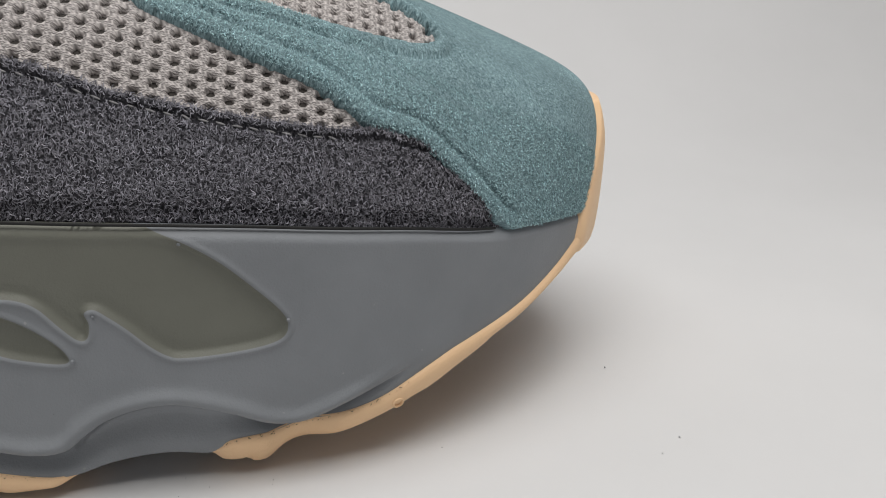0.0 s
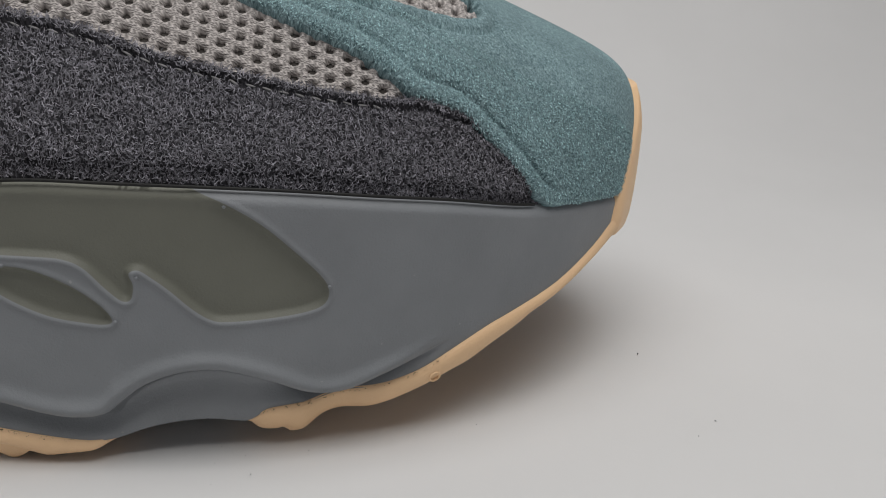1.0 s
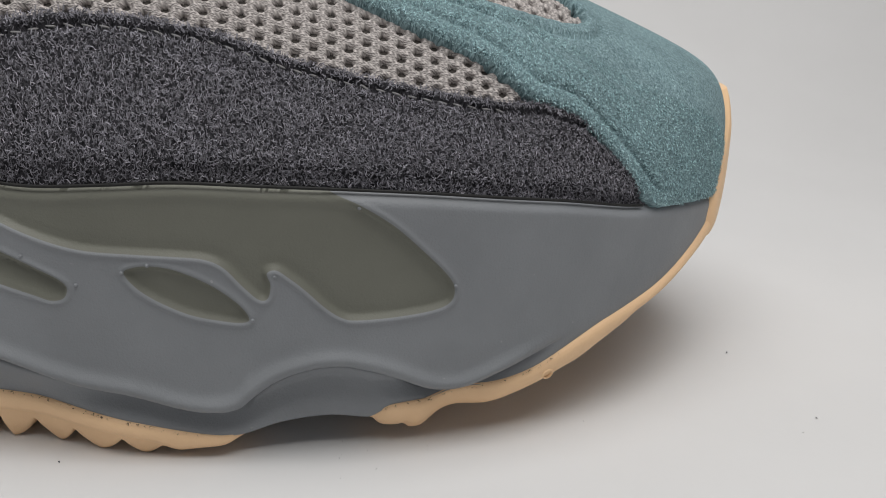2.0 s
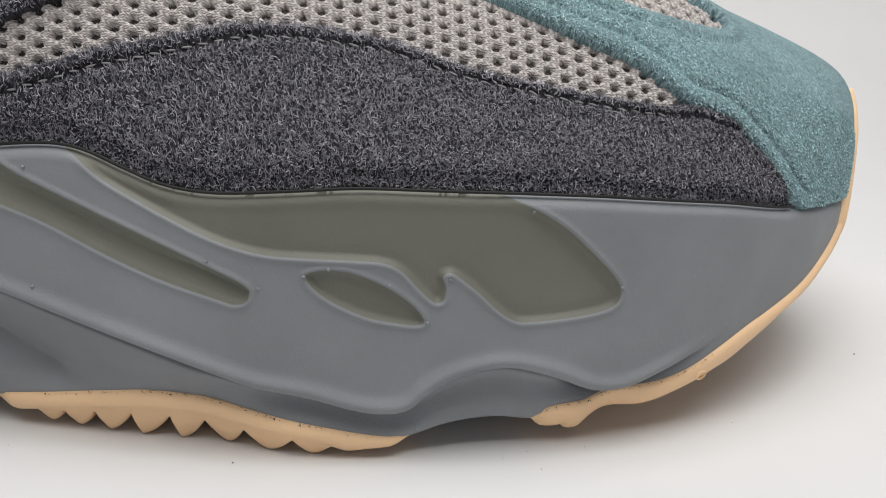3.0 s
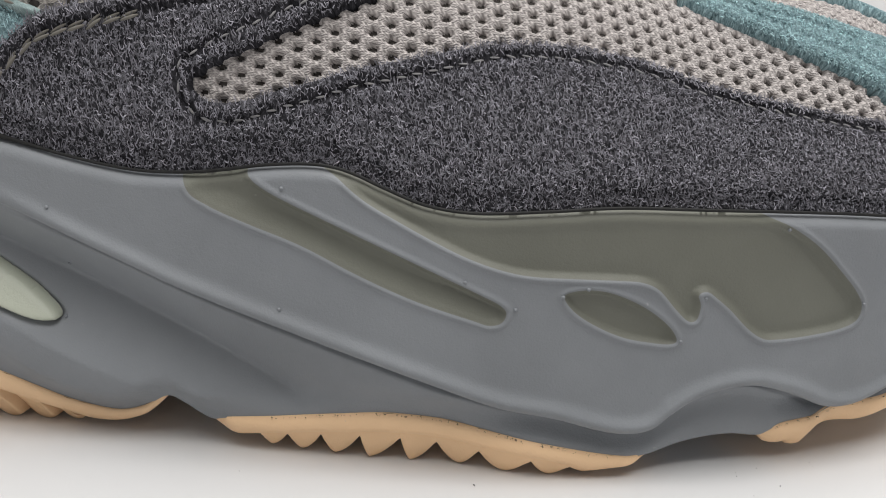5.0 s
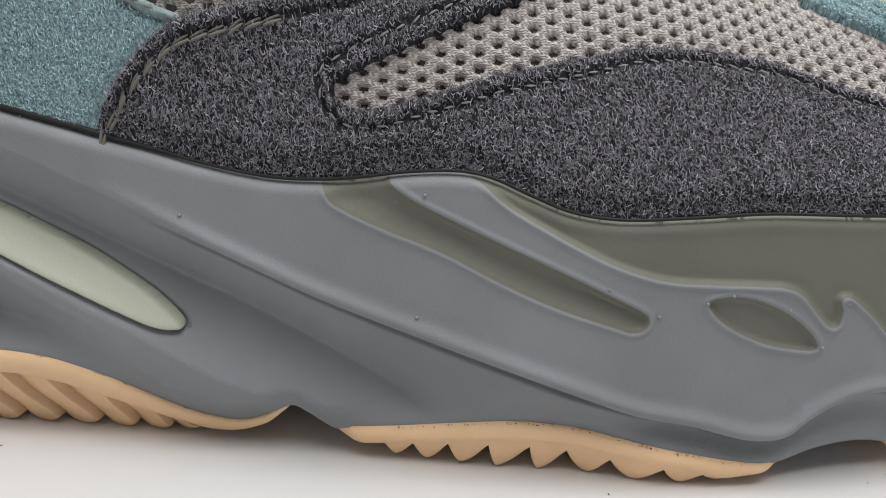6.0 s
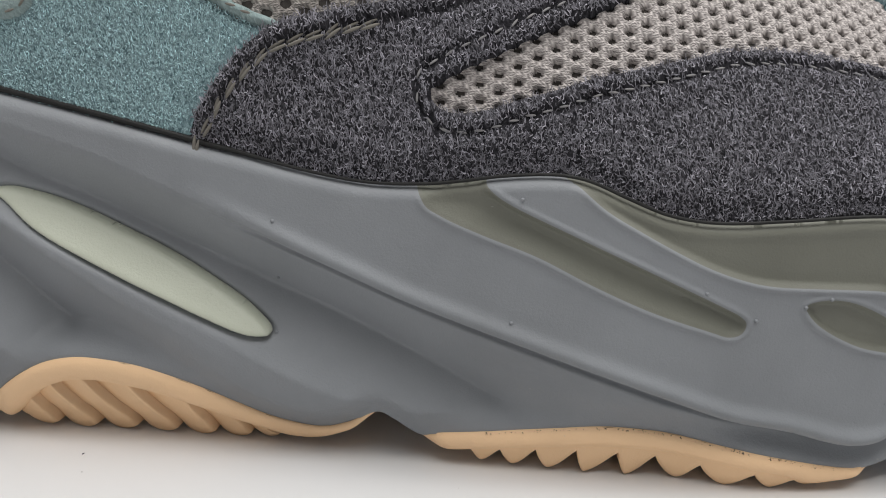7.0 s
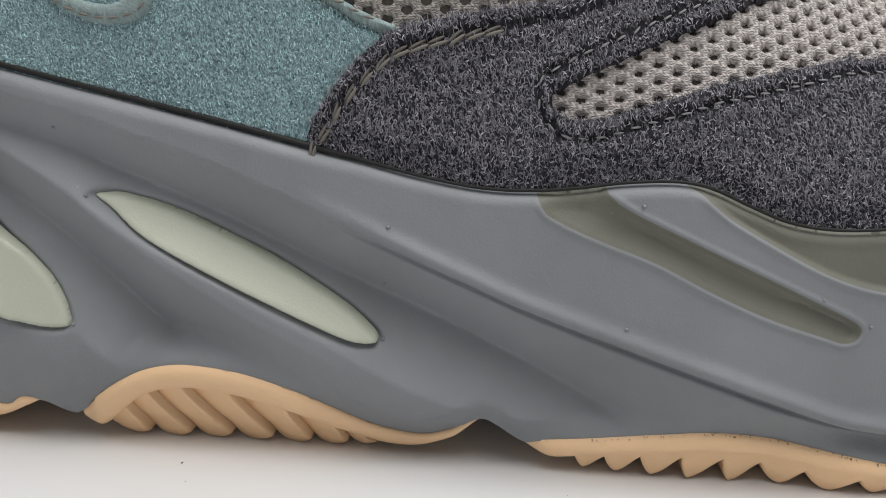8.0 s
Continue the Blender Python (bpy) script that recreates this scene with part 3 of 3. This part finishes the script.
toe_cap = panel("toe_cap", upper, toe_line, cap, .0006, TEAL, shoe, "teal brushed suede toe cap", K, .001, [window_line])
lateral = toe_line[toe_line[:, 0] < S_TIP + .004]
nap(toe_cap, lateral, cap, NAP_TEAL, "teal loose fibres of the brushed suede", 24, .00038, .000090, .45, .00022, [window_line], groove=9.0)
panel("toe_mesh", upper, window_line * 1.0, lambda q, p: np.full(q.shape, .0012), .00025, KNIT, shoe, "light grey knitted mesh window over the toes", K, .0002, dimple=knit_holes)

collar_line = np.array([(-.186, .235), (-.172, .20), (-.150, .30), (-.125, .45), (-.130, .55), (-.160, .50), (-.185, .42), (-.200, .37)])
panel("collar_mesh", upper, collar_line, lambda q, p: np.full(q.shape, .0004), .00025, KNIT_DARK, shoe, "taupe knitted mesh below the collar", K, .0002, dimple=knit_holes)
heel_line = np.vstack([hem(-.268, -.178), [(-.178, .12), (-.172, .235)], curve([(-.1781, .243), (-.1815, .256), (-.19, .29), (-.20, .34), (-.22, .40)], 5), [(-.245, .44), (-.268, .44)]])
heel_edge = soft_edge(.0012, .0012)
heel_panel = panel("heel_panel", upper, heel_line, heel_edge, .0006, TEAL, shoe, "teal brushed suede heel panel", K, .001)
nap(heel_panel, heel_line, heel_edge, NAP_TEAL, "teal loose fibres of the brushed suede", 30, .00036, .000090, .40, .00014, [suede_line], groove=9.0)
pipe_line = np.vstack([curve([(-.1700, .222), (-.1742, .232), (-.1781, .240), (-.1815, .252), (-.19, .286), (-.20, .336)], 5), curve([(-.202, .365), (-.192, .315), (-.1830, .281), (-.1790, .266), (-.1750, .256), (-.170, .248)], 5)])
trim = panel("trim", upper, pipe_line, soft_edge(.0020, .0010), .0004, PIPE, shoe, "pale teal suede trim strip", K, .001)
a = np.linspace(0, 2 * np.pi, 60, endpoint=False)
ring_line = np.stack([-.2150 + .0082 * np.cos(a), .212 + .056 * np.sin(a)], 1)
ring_hole = np.stack([-.2150 + .0046 * np.cos(a), .226 + .030 * np.sin(a)], 1)
eyelet = panel("eyelet_patch", upper, ring_line, soft_edge(.0022, .0010), .0004, PIPE, shoe, "pale teal oval suede ring", K, .001, [ring_hole])


# ---- stitches ----
def stitch_mesh(name, material, length, width):
    bm = bmesh.new()
    bmesh.ops.create_icosphere(bm, subdivisions=2, radius=1)
    for v in bm.verts:
        x = v.co.x
        v.co = Vector((x * length / 2, v.co.y * width / 2 + .18 * width * x, v.co.z * width * .42 + width * .12 * (1 - x * x)))
    me = bpy.data.meshes.new(name)
    bm.to_mesh(me)
    bm.free()
    me.materials.append(material)
    me.polygons.foreach_set("use_smooth", np.ones(len(me.polygons), bool))
    return me


def stitches(me, line, inward, gap, profile, parent, slant=.10):
    """A row of stitches along a line of the upper, set in from it."""
    q = curve(line, 10) * (1, K)
    t = np.gradient(q, axis=0)
    t /= np.linalg.norm(t, axis=1, keepdims=True)
    q = q + np.stack([-t[:, 1], t[:, 0]], 1) * inward
    l = np.r_[0, np.cumsum(np.hypot(*np.diff(q, axis=0).T))]
    rng = np.random.default_rng(3)
    for at in np.arange(gap / 2, l[-1], gap):
        p = np.array([np.interp(at, l, q[:, i]) for i in (0, 1)])
        n = np.array([np.interp(at + .0003, l, q[:, i]) for i in (0, 1)])
        lift = float(profile(np.array([abs(inward)]), p[None])[0]) + .00048
        a, b = (upper(w[0], w[1] / K, lift) for w in (p, n))
        side_to = upper(p[0], p[1] / K + .01, lift)
        x = Vector(b - a).normalized()
        z = x.cross(Vector(side_to - a)).normalized()
        y = z.cross(x)
        m = Matrix((x, y, z)).transposed().to_4x4()
        m.translation = Vector(a)
        ob = new("stitch", me)
        ob.parent = parent
        ob.matrix_basis = m @ Matrix.Rotation(slant + rng.normal(0, .08), 4, "Z")


thin = stitch_mesh("stitch", THREAD, .0015, .00036)
thick = stitch_mesh("stitch", THREAD_PALE, .0028, .00052)
fine = stitch_mesh("stitch", THREAD_PALE, .0015, .00040)
stitches(thin, SLOT_LOW[::-1][1:], .0017, .00245, rolled, side_panel)
stitches(thin, [(-.1475, .187), (-.1497, .190), (-.1509, .199), (-.1514, .2085), (-.1508, .2190), (-.1465, .2495), (-.1409, .2824), (-.1342, .3281), (-.1272, .3802), (-.1213, .4398)], .0017, .00245, rolled, side_panel)
stitches(thick, SEAM[:], -.0018, .0027, rolled, side_panel, .20)
stitches(thick, SEAM[:], -.0023, .0027, rolled, side_panel, .10)
flat = lambda q, p: np.full(len(q), .0020)
stitches(fine, ring_line[29:62:3], .0007, .0021, flat, eyelet, .0)
stitches(fine, [(-.200, .352), (-.192, .313), (-.1830, .277), (-.1790, .263), (-.1750, .253)], -.0006, .0021, flat, trim)


# ---- the outsole ----
def pod(name, line, label):
    """A pad of rubber under the midsole: line gives its lower edge (s, z)."""
    c = curve(line, 6)
    s = np.arange(c[0, 0], c[-1, 0], .0006)
    zl = np.interp(s, c[:, 0], c[:, 1])
    zt = bottom_z(s)
    zl = np.minimum(zl, zt - .0002)
    h = zt - zl
    r = relief(s, zt + .0003)
    rows = [(-.024, zt + .0008), (-.003, zt + .0006), (.0003, zt + .0002), (.0007, zt - .25 * h), (.0008, zt - .6 * h), (.0003, zl + .1 * h), (-.0010, zl), (-.024, zl)]
    tap = smooth(0, .004, np.minimum(s - s[0], s[-1] - s))
    P = np.stack([side(s, z, r + (d * tap - .0007 * (1 - tap) if d > -.003 else d)) for d, z in rows], 1)
    n, m = P.shape[:2]
    faces = [tuple(q) for q in grid_faces(n, m)] + [(i * m + m - 1, (i + 1) * m + m - 1, (i + 1) * m, i * m) for i in range(n - 1)]
    faces += [tuple(range(m)), tuple(range((n - 1) * m, n * m))[::-1]]
    return part(name, P[:, ::-1].reshape(-1, 3), faces, GUM, shoe, label)


FORE_LOW = [(-.1523, .0046), (-.1509, .0036), (-.1481, .0026), (-.1441, .0031), (-.1354, .0044), (-.1286, .0051), (-.1242, .0054), (-.1198, .0054), (-.1139, .0051), (-.1079, .0044), (-.1028, .0039), (-.0980, .0033), (-.0944, .0023), (-.0916, .0014), (-.0881, .0017), (-.0845, .0022), (-.0822, .0032), (-.0803, .0040)]
pod("forefoot_pod", FORE_LOW, "gum rubber outsole pad with toothed tread")
pod("arch_pod", [(-.2249, .0042), (-.2239, .0029), (-.2220, .0023), (-.2191, .0046), (-.2153, .0083), (-.2107, .0107), (-.2060, .0114), (-.2015, .0110), (-.1962, .0098), (-.1911, .0080), (-.1867, .0062), (-.1823, .0043), (-.1787, .0029), (-.1750, .0019), (-.1714, .0017), (-.1677, .0023), (-.1641, .0041), (-.1596, .0085)], "gum rubber outsole pad under the arch")
pod("heel_pod", [(-.290, .004), (-.270, .0015), (-.250, .0010), (-.240, .0030), (-.232, .0070), (-.229, .0090)], "gum rubber outsole pad under the heel")
pod("toe_pod", [(-.0625, .0052), (-.0613, .0046), (-.0601, .0033), (-.0575, .0029), (-.0563, .0031), (-.0555, .0022), (-.0543, .0020), (-.0525, .0024), (-.0495, .0045), (-.0439, .0052), (-.0410, .0057), (-.0342, .0081), (-.0292, .0102), (-.0281, .0106), (-.0248, .0116), (-.0203, .0138),
                (-.0143, .0163), (-.0114, .0177), (-.0042, .0198), (.0048, .0229), (.0144, .0256), (.024, .0268), (.045, .027), (.075, .026)], "gum rubber outsole pad curling up under the toe")


def bumper():
    """The gum rubber that climbs over the front of the toe."""
    s = np.linspace(.012, 2 * S_TIP - .012, 160)
    e = np.minimum(s - .012, 2 * S_TIP - .012 - s)
    zt = np.interp(e, [0, .005, .020], [.0275, .0335, .0535])
    t = np.linspace(0, 1, 14)
    Z = .0258 + (zt - .0258)[:, None] * t
    S = np.repeat(s[:, None], len(t), 1)
    d = .0003 + .0009 * np.sin(np.pi * np.clip(t, 0, 1)) ** .6 * np.ones_like(S) - .0016 * np.clip((Z - .045) / .010, 0, 1) ** 1.5
    d -= .0022 * (1 - smooth(0, .006, e))[:, None]
    P = side(S, Z, d)
    inner = side(s, zt - .001, np.full(len(s), -.006))[:, None]
    P = np.concatenate([P, inner], 1)
    part("toe_bumper", P.reshape(-1, 3), grid_faces(*P.shape[:2]), GUM, shoe, "gum rubber toe bumper")


bumper()


def tooth(a_top, a_low, b_top, b_low, back=.0045, front=.0006, deep=.020):
    """One tread lug: a face that stands out towards its b edge, with a foot and a flank behind."""
    n = 8
    t, w = np.linspace(0, 1, 7), np.linspace(0, 1, n)
    left = np.array(a_top) + (np.array(a_low) - a_top) * t[:, None]
    right = np.array(b_top) + (np.array(b_low) - b_top) * t[:, None]
    G = left[None] + (right - left)[None] * w[:, None, None]
    G[..., 1] += .0011 * (1 - np.sin(np.pi * w) ** .7)[:, None] * t[None] ** 2
    d = -back + (back - front) * w[:, None] ** .7 + 0 * t
    at = np.array([.5 * (a_top[0] + b_top[0])])
    at = np.array([a_top[0], at[0], b_top[0]])
    base = float(relief(at, bottom_z(at) + .0003).min())
    d = d + base
    deep = deep - base
    P = side(G[..., 0], G[..., 1], d - .0012 * t[None] ** 3)
    foot_in = side(G[:, -1, 0], G[:, -1, 1] + .0002, np.full(n, -deep))[:, None]
    P = np.concatenate([P[:, ::-1][:, :0], P, foot_in], 1)
    m = P.shape[1]
    flank = side(right[:, 0], right[:, 1], np.full(len(t), -deep))
    verts = np.vstack([P.reshape(-1, 3), flank])
    f = [tuple(q[::-1]) for q in grid_faces(n, m)]
    o, b = n * m, (n - 1) * m
    f += [(b + i + 1, o + i + 1, o + i, b + i) for i in range(len(t) - 1)]
    part("lug", verts, f, GUM, shoe)


def lug(start, end, tip):
    """One forefoot lug: a leaning tooth with a rounded tip, steep behind and drawn out in front."""
    (s0, z0), (s1, z1), (st, zt) = start, end, tip
    lean = (st - s0) / (s1 - s0)
    t = np.linspace(0, 1, 17)
    x = np.where(t < .5, lean * (t / .5) ** .75, lean + (1 - lean) * ((t - .5) / .5) ** 1.15)
    drop = np.where(t < .5, np.sin(np.pi / 2 * np.clip(t / .5, 0, 1)) ** .55, np.cos(np.pi / 2 * np.clip((t - .5) / .5, 0, 1)) ** .8)
    S = s0 + (s1 - s0) * x
    top = z0 + (z1 - z0) * x
    low = top + (zt - (z0 + (z1 - z0) * lean)) * drop
    base = relief(S, bottom_z(S) + .0003)
    rows = [side(S, np.interp(S, *np.array(FORE_LOW).T) + .0012, base + .0002), side(S, top + .2 * (low - top), base - .0001 - .0012 * x * (1 - x)), side(S, top + .75 * (low - top), base - .0004 - .0024 * x * (1 - x)),
            side(S, top + .96 * (low - top), base - .0008 - .0030 * x * (1 - x)), side(S, low, base - .0016 - .0030 * x * (1 - x)), side(S, low, np.full(17, -.020))]
    P = np.stack(rows, 1)
    part("lug", P.reshape(-1, 3), [tuple(q[::-1]) for q in grid_faces(17, len(rows))], GUM, shoe)


NOTCH = [(-.1442, .0029), (-.1397, .0036), (-.1341, .0042), (-.1277, .0046), (-.1212, .0046), (-.1154, .0043), (-.1086, .0036), (-.1004, .0030), (-.0942, .0021), (-.0895, .0015)]
TIP = [(-.1425, .0006), (-.1374, .0004), (-.1319, .0004), (-.1262, .0002), (-.1196, .0000), (-.1118, .0001), (-.1045, .0000), (-.0974, .0000), (-.0919, .0005)]
for a, b, c in zip(NOTCH, NOTCH[1:], TIP):
    lug(a, b, c)
ARCH = [((-.2228, .0040), (-.2222, .0010)), ((-.2176, .0082), (-.2146, .0001)), ((-.2129, .0104), (-.2076, .0002)), ((-.2074, .0120), (-.2007, .0003)), ((-.1998, .0112), (-.1938, .0002)), ((-.1907, .0080), (-.1874, .0000)), ((-.1832, .0050), (-.1813, .0000)), ((-.1787, .0030), (-.1762, .0004))]
for i, ((p, q), (r, t)) in enumerate(zip(ARCH, ARCH[1:])):
    tooth(p, q, r, t, .0026, .0004)


# ---- small details ----
def tube(name, centre, out, radius, material, label):
    """A thin cord along a line of points."""
    t = np.gradient(centre, axis=0)
    t /= np.linalg.norm(t, axis=1, keepdims=True)
    b = np.cross(t, out)
    a = np.linspace(0, 2 * np.pi, 8, endpoint=False)
    P = centre[:, None] + (out[:, None] * np.cos(a)[None, :, None] + b[:, None] * np.sin(a)[None, :, None]) * np.asarray(radius)[:, None, None]
    n = len(centre)
    f = [(i * 8 + j, i * 8 + (j + 1) % 8, (i + 1) * 8 + (j + 1) % 8, (i + 1) * 8 + j) for i in range(n - 1) for j in range(8)]
    part(name, P.reshape(-1, 3), f, material, shoe, label)


# ahead of the heel panel this cord stands in for the suede's shadow line
s = np.linspace(-.268, -.012, 330)
edge = side(s, top_z(s) + .0005 - .0003 * smooth(-.19, -.17, s), -.0014 + .0006 * smooth(-.19, -.17, s))
n = plan(s)[1]
tube("welt_and_shadow_line", edge, np.concatenate([n, 0 * n[:, :1]], 1), .00050 - .00025 * smooth(-.19, -.17, s), BLACK, "thin black edging at the heel, drawn on forward as the suede's shadow line")


# along the arch the brown cord is drawn in for the dark gap
for a, b in ((-.2225, -.166), (-.149, -.086)):
    s = np.linspace(a, b, 160)
    z = bottom_z(s)
    n = plan(s)[1]
    wave = np.interp(s, np.linspace(a, b, 40), np.random.default_rng(2).random(40))
    tube("sole_seam", side(s, z + .0001, relief(s, z + .0003) + .0002), np.concatenate([n, 0 * n[:, :1]], 1), .00004 + .00010 * wave, GLUE_AND_GAP, "thin brown cord: glue line at the forefoot, drawn-in dark gap at the arch")


def nubs():
    """The little moulded points where the foam was vented."""
    bm = bmesh.new()
    bmesh.ops.create_icosphere(bm, subdivisions=2, radius=.00030)
    me = bpy.data.meshes.new("vent_nub")
    bm.to_mesh(me)
    bm.free()
    me.materials.append(GREY)
    me.polygons.foreach_set("use_smooth", np.ones(len(me.polygons), bool))
    for s, z in [(-.0498, .0285), (-.0644, .0407), (-.0764, .0306), (-.0796, .0240), (-.0976, .0309), (-.1043, .0287), (-.1381, .0451), (-.1738, .0403), (-.1389, .0269), (-.1752, .0294),
                 (-.2234, .0523), (-.2190, .0426), (-.1749, .0216), (-.2228, .0221), (-.0940, .0321), (-.1117, .0326)]:
        ob = new("vent_nub", me)
        ob.parent = shoe
        ob.location = wall(np.array(s), np.array(z), np.array(.00005))


nubs()


def crumbs(name, places, material, label, size, parent=None):
    """Many tiny irregular flecks at the given places."""
    rng = np.random.default_rng(11)
    V, F = [], []
    for p in places:
        r = size * (.4 + rng.random() ** 2 * 1.2)
        c = rng.normal(0, 1, (6, 3))
        c = c / np.linalg.norm(c, axis=1, keepdims=True) * r * (.5, .35, .3) * (1 + rng.random((6, 1)))
        a = rng.random() * 6.3
        c = c @ np.array([[np.cos(a), np.sin(a), 0], [-np.sin(a), np.cos(a), 0], [0, 0, 1]])
        c[:, 2] -= c[:, 2].min()
        o = len(V)
        V += list(c + p)
        F += [(o + i, o + j, o + k) for i in range(6) for j in range(i + 1, 6) for k in range(j + 1, 6)]
    return tagged(part(name, V, F, material, parent, label, shade=False), kind="stuff")


rng = np.random.default_rng(5)
spots = [(-.0665, .0041), (-.0626, .0013), (-.0667, .0003), (-.067, -.0007), (-.053, .0011), (-.0669, -.0062), (-.0614, -.004), (.018, .0079), (.0129, .0032), (-.0247, .0089), (-.2034, .0239), (-.2022, .0183), (-.145, .0075), (-.1091, .0004), (-.0529, .0022)]
spots += [(x, y) for x, y in zip(rng.uniform(-.26, .08, 12), rng.uniform(-.03, .12, 12))]
tagged(crumbs("dust", [np.array((x, y, 0.0)) for x, y in spots], DUST, "tiny dark specks of dust on the white paper", .00030), category="dust")
flecks = [(-.1449, .0130), (-.1440, .0188), (-.1687, .0428), (-.0831, .0155), (-.0527, .0129), (-.1885, .0452)]
crumbs("fleck", [wall(np.array(q), np.array(z)) for q, z in flecks], DUST, "tiny dark flecks on the foam", .00030, shoe)


def vent(s, z):
    """A small moulded hole in the edge of the toe rubber: a raised rim round a sunken floor."""
    a = np.linspace(0, 2 * np.pi, 20, endpoint=False)
    base = float(relief(np.array(s), np.array(bottom_z(np.array(s)) + .0003)))
    rings = [(.00105, .0004), (.00095, .0009), (.00075, .0010), (.00062, .0008), (.00055, .0002)]
    P = np.stack([side(s + 1.15 * r * np.cos(a), z + r * np.sin(a), np.full(20, base + d)) for r, d in rings], 1)
    floor_at = side(np.array([s]), np.array([z]), np.array([base + .0002]))
    F = [tuple(q) for q in grid_faces(20, 5, True)] + [(i * 5 + 4, (i + 1) % 20 * 5 + 4, 100) for i in range(20)]
    part("vent_hole", np.vstack([P.reshape(-1, 3), floor_at]), F, GUM, shoe, "small moulded hole in the toe rubber")


vent(-.0316, .0106)
glue = []
for a, b, m in ((-.142, -.088, 110), (-.060, -.030, 70)):
    for q in rng.uniform(a, b, m):
        q = np.array(q)
        z = bottom_z(q) + rng.normal(0, .00012)
        glue.append(side(q, z, relief(q, z) + .0005))
crumbs("glue_line", glue, GLUE_AND_GAP, "brown crumbs of dried glue along the sole edge", .00022, shoe)


# ---- the far side and the inside of the shoe ----
def far_side():
    flip = lambda line: (line * (-1, 1) + (2 * S_TIP, 0))[::-1]
    panel("side_panel", upper, flip(suede_line), soft_edge(.0018, .0012), .0012, DARK, shoe, "charcoal brushed suede side panel", K, .001)
    panel("heel_panel", upper, flip(heel_line), soft_edge(.0012, .0012), .0012, TEAL, shoe, "teal brushed suede heel panel", K, .001)
    panel("mesh_panel", upper, flip(mesh_line), lambda q, p: np.full(q.shape, .0009), .0012, KNIT, shoe, "light grey knitted mesh with rows of small holes", K, .0002)


def insole():
    s = np.linspace(S_HEEL, S_HEEL + LOOP, 200, endpoint=False)
    rim = side(s, top_z(s) - .004, np.full(len(s), -.008))
    low = rim - (0, 0, .004)
    mid = rim.mean(0)
    inner = mid + (rim - mid) * (.5, .5, 1)
    V = np.vstack([rim, inner, low, [mid]])
    n = len(s)
    F = []
    for i in range(n):
        j = (i + 1) % n
        F += [(i, j, n + j, n + i), (n + i, n + j, 3 * n), (2 * n + i, 2 * n + j, j, i)]
    part("insole", V, F, INSIDE, shoe, "charcoal fabric insole", V[:, :2])


far_side()
insole()
